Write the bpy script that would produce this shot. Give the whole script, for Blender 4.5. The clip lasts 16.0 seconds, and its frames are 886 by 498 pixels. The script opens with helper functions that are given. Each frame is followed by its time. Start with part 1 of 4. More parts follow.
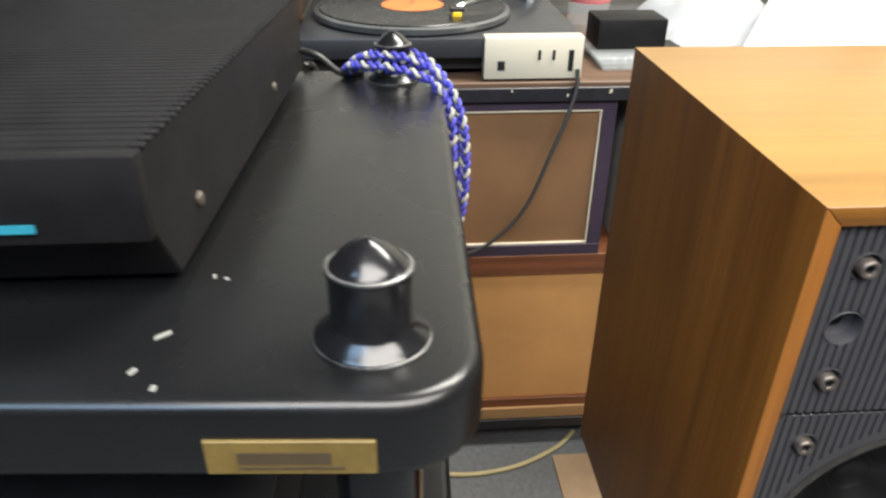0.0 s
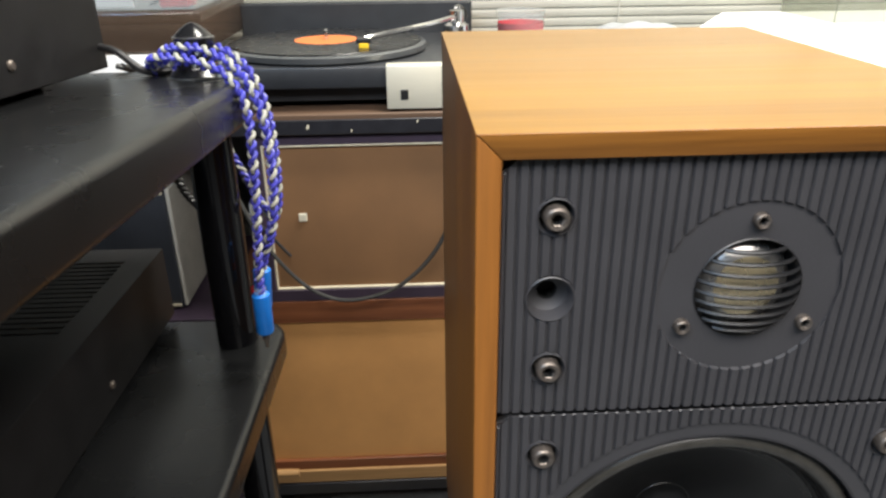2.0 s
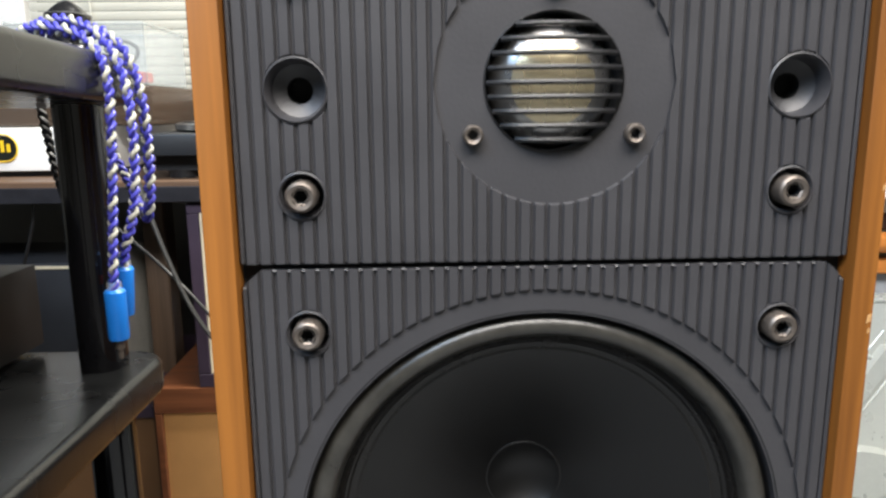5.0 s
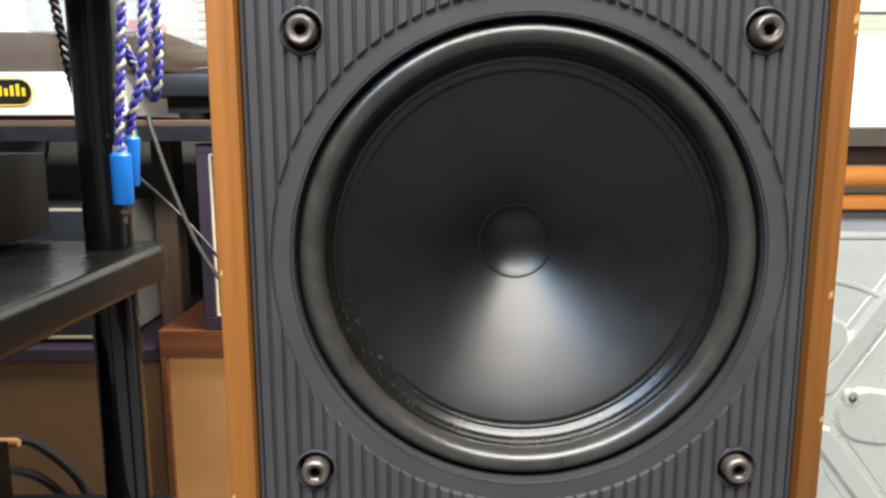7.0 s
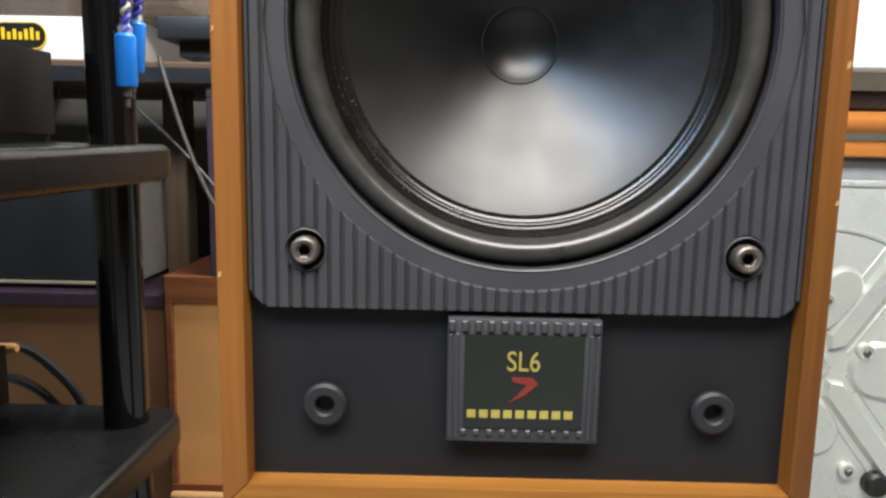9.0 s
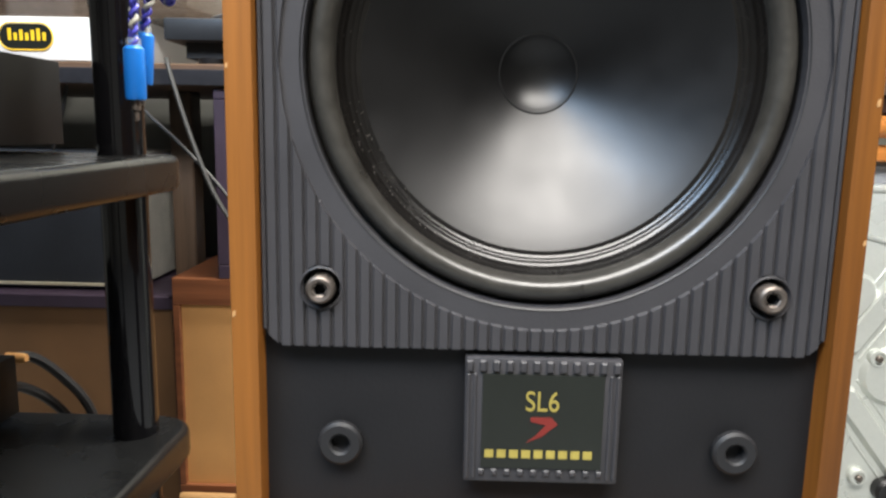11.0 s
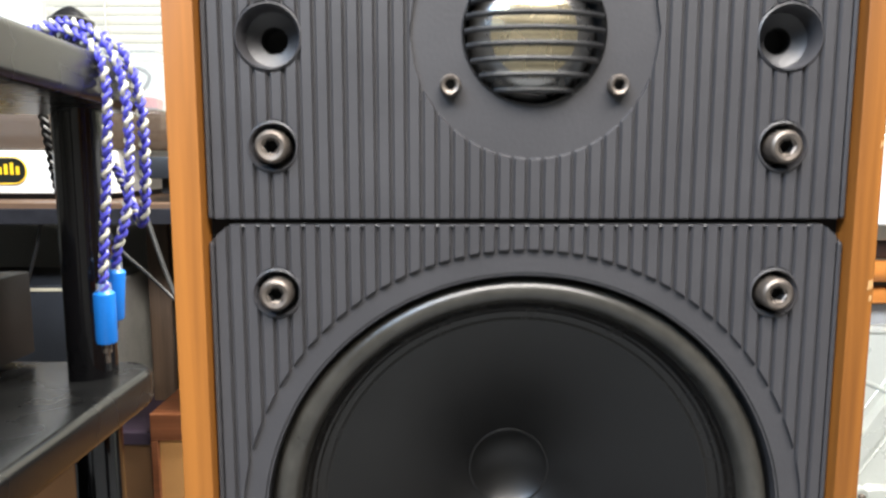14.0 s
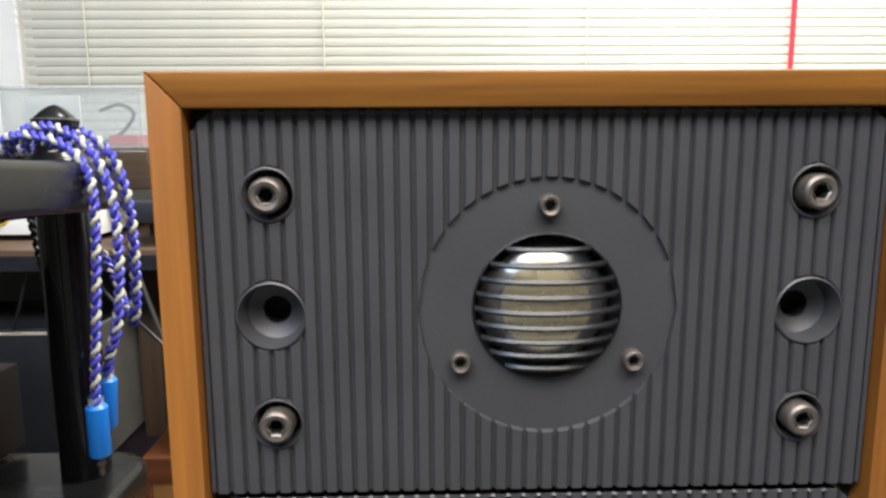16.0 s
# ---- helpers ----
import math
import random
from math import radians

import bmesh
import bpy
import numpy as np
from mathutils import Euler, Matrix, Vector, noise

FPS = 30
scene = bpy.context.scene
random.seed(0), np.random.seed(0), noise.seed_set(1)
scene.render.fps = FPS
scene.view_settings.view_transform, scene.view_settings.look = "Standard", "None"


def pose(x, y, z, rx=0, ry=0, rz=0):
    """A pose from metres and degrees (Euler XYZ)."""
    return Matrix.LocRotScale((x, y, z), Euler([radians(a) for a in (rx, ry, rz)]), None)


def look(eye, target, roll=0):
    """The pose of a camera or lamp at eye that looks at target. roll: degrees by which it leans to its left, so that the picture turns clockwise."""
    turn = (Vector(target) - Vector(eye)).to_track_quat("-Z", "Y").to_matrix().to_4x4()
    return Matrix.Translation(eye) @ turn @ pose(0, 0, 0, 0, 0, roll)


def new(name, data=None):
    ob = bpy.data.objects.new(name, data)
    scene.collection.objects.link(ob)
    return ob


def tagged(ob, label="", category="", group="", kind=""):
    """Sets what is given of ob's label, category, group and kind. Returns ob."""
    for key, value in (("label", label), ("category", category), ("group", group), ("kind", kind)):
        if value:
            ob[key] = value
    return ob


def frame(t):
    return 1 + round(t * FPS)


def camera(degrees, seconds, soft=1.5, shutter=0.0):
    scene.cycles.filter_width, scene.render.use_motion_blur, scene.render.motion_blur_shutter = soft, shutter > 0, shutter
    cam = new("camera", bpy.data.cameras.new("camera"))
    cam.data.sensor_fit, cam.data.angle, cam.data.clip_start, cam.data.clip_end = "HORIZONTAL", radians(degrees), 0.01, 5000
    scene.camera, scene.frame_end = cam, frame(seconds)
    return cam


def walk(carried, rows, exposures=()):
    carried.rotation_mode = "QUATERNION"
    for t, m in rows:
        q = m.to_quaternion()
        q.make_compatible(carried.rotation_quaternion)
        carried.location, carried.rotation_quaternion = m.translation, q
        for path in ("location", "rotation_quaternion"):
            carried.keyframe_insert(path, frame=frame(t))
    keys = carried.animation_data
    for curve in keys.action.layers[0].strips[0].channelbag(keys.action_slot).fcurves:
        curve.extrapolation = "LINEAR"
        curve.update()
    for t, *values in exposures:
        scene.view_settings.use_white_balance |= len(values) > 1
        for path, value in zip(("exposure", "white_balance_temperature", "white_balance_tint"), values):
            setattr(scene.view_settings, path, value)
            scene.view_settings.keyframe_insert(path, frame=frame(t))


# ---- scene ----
cam = camera(64.0, 16.0, soft=2.4, shutter=0.4)
PATH = [
    (0, (-0.282, -0.254, 1.069), (-0.151, 1.472, 0.067), 0.5),
    (0.5, (-0.231, -0.256, 1.047), (-0.129, 1.491, 0.079), 0.2),
    (1, (-0.196, -0.253, 1.036), (-0.101, 1.513, 0.102), 0.0),
    (1.5, (-0.156, -0.241, 1.016), (-0.073, 1.546, 0.121), -0.3),
    (2, (-0.125, -0.235, 1.001), (-0.049, 1.586, 0.177), -0.7),
    (2.5, (-0.098, -0.227, 0.977), (-0.027, 1.631, 0.241), -0.9),
    (3, (-0.075, -0.214, 0.956), (-0.012, 1.676, 0.302), -0.8),
    (5.5, (-0.036, -0.214, 0.841), (0.002, 1.753, 0.481), -0.6),
    (6, (-0.036, -0.223, 0.815), (-0.007, 1.745, 0.461), -0.6),
    (6.5, (-0.033, -0.231, 0.791), (-0.011, 1.739, 0.447), -0.6),
    (7, (-0.031, -0.235, 0.766), (-0.017, 1.738, 0.441), -0.1),
    (7.5, (-0.029, -0.234, 0.737), (-0.028, 1.741, 0.425), 0.3),
    (8, (-0.026, -0.235, 0.718), (-0.043, 1.742, 0.42), 1.0),
    (8.5, (-0.025, -0.238, 0.699), (-0.043, 1.741, 0.409), 1.1),
    (9.75, (-0.027, -0.236, 0.677), (-0.052, 1.741, 0.372), 1.1),
    (11, (-0.03, -0.231, 0.7), (-0.063, 1.743, 0.38), 1.1),
    (11.5, (-0.026, -0.228, 0.721), (-0.052, 1.75, 0.423), 1.0),
    (12, (-0.025, -0.222, 0.74), (-0.046, 1.758, 0.457), 1.0),
    (12.5, (-0.029, -0.218, 0.759), (-0.043, 1.764, 0.494), 1.3),
    (13, (-0.026, -0.21, 0.785), (-0.037, 1.774, 0.533), 1.5),
    (13.5, (-0.023, -0.21, 0.809), (-0.023, 1.775, 0.567), 0.8),
    (14, (-0.026, -0.209, 0.838), (-0.015, 1.774, 0.584), -0.0),
    (14.5, (-0.028, -0.205, 0.864), (0.0, 1.776, 0.588), -0.2),
    (15, (-0.023, -0.198, 0.884), (0.009, 1.78, 0.586), -0.2),
    (15.5, (-0.024, -0.19, 0.903), (0.01, 1.786, 0.597), -0.4),
    (16, (-0.032, -0.191, 0.922), (0.015, 1.782, 0.6), -0.3),
]
walk(cam, [(t, look(eye, target, roll)) for t, eye, target, roll in PATH],
     [(0, -0.42), (0.5, -0.47), (1.5, -0.52), (3, -0.58), (5.5, 0.15), (6.5, 0.30), (7, 0.30), (8, 0.22), (8.5, 0.08), (11, 0.24), (11.5, 0.16), (12.5, 0.22), (13.0, 0.52), (14.5, 0.50), (15.0, 0.26), (15.5, 0.0), (16, -0.36)])

# ---- world and light ----
world = bpy.data.worlds.new("world")
scene.world = world
world.use_nodes = True
world.node_tree.nodes["Background"].inputs[0].default_value = (0.9, 0.93, 1.0, 1)
world.node_tree.nodes["Background"].inputs[1].default_value = 0.0


def area(name, at, target, w, h, watts, color):
    d = bpy.data.lights.new(name, "AREA")
    d.shape, d.size, d.size_y, d.energy, d.color = "RECTANGLE", w, h, watts, color
    ob = new(name, d)
    ob.matrix_world = look(at, target)
    return ob


CEIL = 2.5
FLOOR = 0.10
# main source, out of view, placed by the cone's highlight; its fixture is unknown
area("hanging_lamp", (0.02, -0.64, 1.74), (0.02, -0.64, 0), 1.25, 0.55, 56, (1.0, 0.955, 0.905))
# added fill above the cabinets, only to brighten the background
area("hanging_lamp", (0.50, 0.46, 2.10), (0.50, 0.46, 0), 1.00, 0.32, 74, (1.0, 0.96, 0.88))
# added bluish source, unseen, for the blue reflection low on the cone
area("hanging_lamp", (-0.95, -0.95, 1.95), (0.0, 0.0, 0.72), 0.90, 0.40, 21, (0.45, 0.69, 1.0))


# ---- materials ----
def mat(name, color, rough=0.5, metal=0.0, vary=0.12, scale=40.0, bump=0.05, bscale=400.0, spec=0.5, stretch=(1, 1, 1), coat=0.0, second=None, wear=0.0):
    """A surface with two scales of variation in colour and a fine relief."""
    m = bpy.data.materials.new(name)
    m.use_nodes = True
    nt = m.node_tree
    n, l = nt.nodes, nt.links
    b = n["Principled BSDF"]
    b.inputs["Metallic"].default_value = metal
    b.inputs["Specular IOR Level"].default_value = spec
    b.inputs["Coat Weight"].default_value = coat
    tc = n.new("ShaderNodeTexCoord")
    mp = n.new("ShaderNodeMapping")
    mp.inputs["Scale"].default_value = stretch
    l.new(tc.outputs["Object"], mp.inputs["Vector"])
    big, small = n.new("ShaderNodeTexNoise"), n.new("ShaderNodeTexNoise")
    big.inputs["Scale"].default_value, big.inputs["Detail"].default_value = scale, 4
    small.inputs["Scale"].default_value, small.inputs["Detail"].default_value = bscale, 3
    l.new(mp.outputs[0], big.inputs["Vector"])
    l.new(mp.outputs[0], small.inputs["Vector"])
    ramp = n.new("ShaderNodeValToRGB")
    lo = [c * (1 - vary) for c in color]
    hi = [min(1, c * (1 + vary)) for c in (second or color)]
    ramp.color_ramp.elements[0].position, ramp.color_ramp.elements[1].position = 0.3, 0.7
    ramp.color_ramp.elements[0].color, ramp.color_ramp.elements[1].color = (*lo, 1), (*hi, 1)
    mix = n.new("ShaderNodeMath")
    mix.operation = "MULTIPLY_ADD"
    mix.inputs[1].default_value = 0.35
    l.new(small.outputs["Fac"], mix.inputs[0])
    half = n.new("ShaderNodeMath")
    half.operation = "MULTIPLY"
    half.inputs[1].default_value = 0.65
    l.new(big.outputs["Fac"], half.inputs[0])
    l.new(half.outputs[0], mix.inputs[2])
    l.new(mix.outputs[0], ramp.inputs["Fac"])
    l.new(ramp.outputs["Color"], b.inputs["Base Color"])
    rr = n.new("ShaderNodeMapRange")
    rr.inputs["To Min"].default_value, rr.inputs["To Max"].default_value = max(0.02, rough - 0.08), min(1, rough + 0.08)
    l.new(big.outputs["Fac"], rr.inputs["Value"])
    l.new(rr.outputs[0], b.inputs["Roughness"])
    bp = n.new("ShaderNodeBump")
    bp.inputs["Strength"].default_value, bp.inputs["Distance"].default_value = bump, 0.001
    l.new(small.outputs["Fac"], bp.inputs["Height"])
    l.new(bp.outputs[0], b.inputs["Normal"])
    return m


def wood(name, dark, light, axis, rough=0.38, fine=90.0, coat=0.0):
    """Wood with its grain along one axis."""
    stretch = [1.0, 1.0, 1.0]
    stretch["xyz".index(axis)] = 0.035
    return mat(name, dark, rough, 0, 0.16, fine, 0.08, fine * 7, 0.4, stretch, coat, light)


def glass(name, color, rough=0.05, alpha=0.25):
    """Thin clear or smoked plastic."""
    m = bpy.data.materials.new(name)
    m.use_nodes = True
    n, l = m.node_tree.nodes, m.node_tree.links
    out = n["Material Output"]
    n.remove(n["Principled BSDF"])
    tr, gl, mx, fr = n.new("ShaderNodeBsdfTransparent"), n.new("ShaderNodeBsdfPrincipled"), n.new("ShaderNodeMixShader"), n.new("ShaderNodeTexNoise")
    tr.inputs[0].default_value = (*[0.6 + 0.4 * c for c in color], 1)
    gl.inputs["Base Color"].default_value, gl.inputs["Roughness"].default_value = (*color, 1), rough
    fr.inputs["Scale"].default_value = 30
    mr = n.new("ShaderNodeMapRange")
    mr.inputs["To Min"].default_value, mr.inputs["To Max"].default_value = alpha * 0.8, alpha * 1.2
    l.new(fr.outputs["Fac"], mr.inputs["Value"])
    l.new(mr.outputs[0], mx.inputs[0])
    l.new(tr.outputs[0], mx.inputs[1])
    l.new(gl.outputs[0], mx.inputs[2])
    l.new(mx.outputs[0], out.inputs[0])
    return m


M = {
    # one veneer: shade is painted into front edges and sides, light into the top
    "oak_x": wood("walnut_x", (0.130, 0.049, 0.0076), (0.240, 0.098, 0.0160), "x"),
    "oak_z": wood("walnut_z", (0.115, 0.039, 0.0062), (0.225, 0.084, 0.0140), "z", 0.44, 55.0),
    "oak_lit_top": wood("walnut_lit_top", (0.192, 0.092, 0.0125), (0.248, 0.126, 0.0185), "x", 0.31, 26.0),
    "panel": mat("moulded_grey_plastic", (0.0375, 0.0365, 0.0395), 0.46, vary=0.1, bump=0.08, bscale=900),
    "baffle": mat("baffle_grey", (0.0085, 0.0085, 0.0095), 0.6, vary=0.1, bump=0.08, bscale=900, spec=0.3),
    "black": mat("black_plastic", (0.012, 0.012, 0.013), 0.4, vary=0.2),
    # near-black that paints the shade inside holes and slots
    "hole": mat("painted_hole_shade", (0.003, 0.003, 0.003), 0.8),
    "rubber": mat("rubber", (0.030, 0.028, 0.024), 0.30, vary=0.4, scale=90, bump=0.06, spec=0.6),
    "cone": mat("cone", (0.0030, 0.0028, 0.0028), 0.37, vary=0.10, scale=60, bump=0.02, bscale=500, spec=0.5),
    "steel": mat("bolt_steel", (0.17, 0.145, 0.125), 0.46, 0.8, 0.25, 300, 0.05, 900),
    "ring": mat("gloss_rubber_ring", (0.0055, 0.0048, 0.0042), 0.26, vary=0.2, scale=90, bump=0.03),
    "dust": mat("pale_dust", (0.09, 0.08, 0.07), 0.9),
    "palegold": mat("dome_pale_gold", (0.70, 0.60, 0.40), 0.27, 0.85, 0.08, 100, 0.02),
    "silver": mat("dome_silver", (0.40, 0.39, 0.38), 0.28, 0.9, 0.10, 120, 0.02),
    "bar": mat("satin_grey_bar", (0.012, 0.012, 0.013), 0.40, 0.0, 0.15, 80),
    "rackblack": mat("rack_black_lacquer", (0.0065, 0.0068, 0.0072), 0.27, vary=0.2, scale=15, bump=0.02, bscale=1500, spec=0.42),
    "gloss": mat("gloss_black_tube", (0.005, 0.005, 0.006), 0.1, vary=0.1, bump=0.0),
    "flake": mat("dust_flake", (0.20, 0.20, 0.18), 0.8),
    "knob": mat("knob_black", (0.008, 0.008, 0.009), 0.20, vary=0.2, scale=80, bump=0.02),
    "ampblack": mat("amp_black", (0.0095, 0.0092, 0.0098), 0.55, vary=0.35, bump=0.1, bscale=1800, spec=0.16),
    "gold": mat("brass_label", (0.175, 0.118, 0.032), 0.5, 0.2, 0.25, 60),
    "goldink": mat("label_ink", (0.06, 0.042, 0.02), 0.6),
    "blue": mat("blue_braid", (0.055, 0.055, 0.38), 0.36, vary=0.3, scale=300),
    "white_braid": mat("white_braid", (0.36, 0.36, 0.31), 0.5, vary=0.2, scale=300),
    "plugblue": mat("plug_blue", (0.01, 0.17, 0.62), 0.35, vary=0.08),
    "red": mat("red_ring", (0.6, 0.02, 0.03), 0.4),
    "cloth": mat("brown_cloth", (0.195, 0.10, 0.043), 0.85, vary=0.15, scale=14, bump=0.25, bscale=900),
    "tan": mat("tan_cloth", (0.66, 0.335, 0.115), 0.85, vary=0.17, scale=9, bump=0.2, bscale=900),
    "mahog": wood("mahogany", (0.13, 0.042, 0.017), (0.21, 0.075, 0.030), "x", 0.4),
    "tanwood": wood("tan_wood", (0.36, 0.20, 0.08), (0.45, 0.26, 0.11), "x", 0.5),
    "purple": mat("purple_vinyl", (0.040, 0.026, 0.045), 0.5, vary=0.15),
    "cream": mat("cream_piping", (0.62, 0.56, 0.42), 0.5, vary=0.1),
    "wornring": mat("worn_ring", (0.15, 0.15, 0.145), 0.40, 0.7, 0.8, 90),
    "chrome": mat("chrome", (0.7, 0.7, 0.7), 0.15, 1.0, 0.05),
    "alu": mat("brushed_aluminium", (0.82, 0.77, 0.62), 0.38, 0.35, 0.05, 30, 0.05, 700, stretch=(0.05, 1, 1)),
    "ttgrey": mat("turntable_plinth", (0.030, 0.032, 0.036), 0.38, vary=0.12),
    "platter": mat("platter_metal", (0.23, 0.24, 0.25), 0.3, 0.8, 0.1),
    "vinyl": mat("vinyl_record", (0.009, 0.009, 0.010), 0.28, vary=0.1, bump=0.02),
    "orange": mat("orange_paper", (0.75, 0.20, 0.05), 0.6, vary=0.06),
    "yellow": mat("yellow_stylus", (0.85, 0.55, 0.02), 0.4),
    "white": mat("white_paint", (0.84, 0.84, 0.82), 0.5, vary=0.04, scale=15),
    "paper": mat("white_paper", (0.86, 0.86, 0.86), 0.7, vary=0.03, scale=12, bump=0.05),
    "blind": mat("cream_blind", (0.87, 0.85, 0.74), 0.45, vary=0.05, scale=8, bump=0.02),
    "cordgrey": mat("cord_grey", (0.58, 0.57, 0.50), 0.7),
    "redcord": mat("red_cord", (0.72, 0.03, 0.06), 0.5),
    "edgeblack": mat("chipped_black_edge", (0.016, 0.016, 0.020), 0.35, vary=0.3, scale=60),
    "shelftop": wood("shelf_wood", (0.085, 0.050, 0.032), (0.13, 0.078, 0.048), "x", 0.5),
    "legwood": wood("leg_wood", (0.070, 0.045, 0.028), (0.11, 0.07, 0.045), "z", 0.5),
    "wall": mat("painted_wall", (0.20, 0.20, 0.185), 0.8, vary=0.06, scale=5, bump=0.1, bscale=200),
    "ceiling": mat("ceiling_paint", (0.42, 0.42, 0.40), 0.85, vary=0.04, scale=4),
    "carpet": mat("grey_carpet", (0.14, 0.147, 0.153), 0.95, vary=0.25, scale=120, bump=0.6, bscale=700),
    "cardboard": mat("cardboard", (0.36, 0.25, 0.15), 0.8, vary=0.1),
    "steelpanel": mat("galvanised_panel", (0.60, 0.63, 0.59), 0.29, 0.32, 0.06, 20, 0.05, 300),
    "orangewood": wood("orange_wood", (0.45, 0.15, 0.025), (0.58, 0.22, 0.05), "x", 0.35),
    "darkbrown": mat("dark_brown", (0.030, 0.014, 0.010), 0.45, vary=0.2),
    "greycord": mat("grey_cable", (0.03, 0.03, 0.029), 0.5),
    "yellowcord": mat("yellowed_cable", (0.50, 0.42, 0.22), 0.55),
    "greyside": mat("worn_grey_board", (0.46, 0.45, 0.40), 0.8, vary=0.15, scale=30),
    "boxdark": mat("box_dark_print", (0.024, 0.027, 0.034), 0.5, vary=0.4, scale=10),
    "smoke": glass("smoked_plastic", (0.10, 0.065, 0.045), 0.08, 0.55),
    "clear": glass("clear_plastic", (0.75, 0.78, 0.78), 0.12, 0.22),
    "cover": glass("clear_cover", (0.60, 0.62, 0.55), 0.06, 0.10),
    "bag": mat("pale_grey_plastic", (0.34, 0.355, 0.37), 0.4, vary=0.1),
    "grommet": mat("grommet_grey", (0.016, 0.016, 0.017), 0.55, vary=0.1, spec=0.35),
    "badge": mat("badge_face", (0.012, 0.014, 0.011), 0.3),
    "badgegold": mat("badge_gold", (0.42, 0.34, 0.08), 0.4, 0.3),
    "badgered": mat("badge_red", (0.17, 0.02, 0.015), 0.4),
    "display": mat("display_teal", (0.03, 0.25, 0.33), 0.3),
}


# ---- mesh helpers ----
def part(name, bm, material, parent=None, label="", smooth=True, angle=35):
    """Links a bmesh as one mesh object, with sharp edges past an angle."""
    bmesh.ops.recalc_face_normals(bm, faces=bm.faces)
    lim = radians(angle)
    for f in bm.faces:
        f.smooth = smooth
    for e in bm.edges:
        if len(e.link_faces) != 2 or e.calc_face_angle(0) > lim:
            e.smooth = False
    me = bpy.data.meshes.new(name)
    bm.to_mesh(me)
    bm.free()
    if isinstance(material, (list, tuple)):
        for q in material:
            me.materials.append(q)
    else:
        me.materials.append(material)
    ob = new(name, me)
    if parent is not None:
        ob.parent = parent
    if label:
        ob["label"] = label
    return ob


def thing(name, at, label, category, group="", kind=""):
    """An empty at a thing's base, which carries its tags."""
    ob = new(name)
    ob.location = at
    ob.empty_display_size = 0.02
    return tagged(ob, label, category, group, kind)


def rebase(root):
    """Parts are built in world places; this sets them under the root."""
    bpy.context.view_layer.update()
    inv = Matrix.Translation(root.location).inverted()
    for o in root.children:
        o.matrix_parent_inverse = inv
    return root


def box(bm, x0, x1, y0, y1, z0, z1, bevel=0.0, seg=2):
    vs = bmesh.ops.create_cube(bm, size=1.0)["verts"]
    for v in vs:
        v.co = Vector(((x0 + x1) / 2 + v.co.x * (x1 - x0), (y0 + y1) / 2 + v.co.y * (y1 - y0), (z0 + z1) / 2 + v.co.z * (z1 - z0)))
    if bevel > 0:
        es = list({e for v in vs for e in v.link_edges})
        bmesh.ops.bevel(bm, geom=es, offset=bevel, segments=seg, affect="EDGES", profile=0.5)
    return bm


def boxm(x0, x1, y0, y1, z0, z1, bevel=0.0, seg=2):
    return box(bmesh.new(), x0, x1, y0, y1, z0, z1, bevel, seg)


AX = {"x": (Vector((0, 1, 0)), Vector((0, 0, 1)), Vector((1, 0, 0))), "y": (Vector((1, 0, 0)), Vector((0, 0, 1)), Vector((0, 1, 0))), "z": (Vector((1, 0, 0)), Vector((0, 1, 0)), Vector((0, 0, 1)))}


def lathe(bm, prof, c, axis="z", seg=32, cap=True):
    """Turns a profile of (radius, height) about an axis through c."""
    u, v, w = AX[axis]
    c = Vector(c)
    rings = []
    for r, h in prof:
        if r <= 1e-6:
            rings.append([bm.verts.new(c + w * h)])
        else:
            rings.append([bm.verts.new(c + w * h + (u * math.cos(a) + v * math.sin(a)) * r) for a in (2 * math.pi * k / seg for k in range(seg))])
    for a, b in zip(rings, rings[1:]):
        for k in range(seg):
            q = [a[k % len(a)], a[(k + 1) % len(a)], b[(k + 1) % len(b)], b[k % len(b)]]
            q = list(dict.fromkeys(q))
            if len(q) > 2:
                bm.faces.new(q)
    if cap:
        for ring in (rings[0], rings[-1]):
            if len(ring) > 2:
                bm.faces.new(ring)
    return bm


def prism(bm, outline, axis, h0, h1, bevel=0.0, seg=2):
    """Extrudes an outline of (u, v) along an axis."""
    u, v, w = AX[axis]
    lo = [bm.verts.new(u * a + v * b + w * h0) for a, b in outline]
    hi = [bm.verts.new(u * a + v * b + w * h1) for a, b in outline]
    n = len(lo)
    fs = [bm.faces.new(lo), bm.faces.new(hi)]
    for k in range(n):
        bm.faces.new((lo[k], lo[(k + 1) % n], hi[(k + 1) % n], hi[k]))
    bmesh.ops.recalc_face_normals(bm, faces=bm.faces)
    if bevel > 0:
        es = {e for f in fs for e in f.edges}
        bmesh.ops.bevel(bm, geom=list(es), offset=bevel, segments=seg, affect="EDGES", profile=0.5)
    return bm


def rounded(x0, x1, y0, y1, r, n=6, corners=(1, 1, 1, 1)):
    """A rectangle's outline with round corners: right-far, left-far, left-near, right-near."""
    out = []
    for k, (cx, cy, on) in enumerate(((x1, y1, corners[0]), (x0, y1, corners[1]), (x0, y0, corners[2]), (x1, y0, corners[3]))):
        if not on:
            out.append((cx, cy))
            continue
        sx, sy = (-1 if cx == x1 else 1), (-1 if cy == y1 else 1)
        for j in range(n + 1):
            a = math.pi / 2 * (k + j / n)
            out.append((cx + sx * r + r * math.cos(a), cy + sy * r + r * math.sin(a)))
    return out


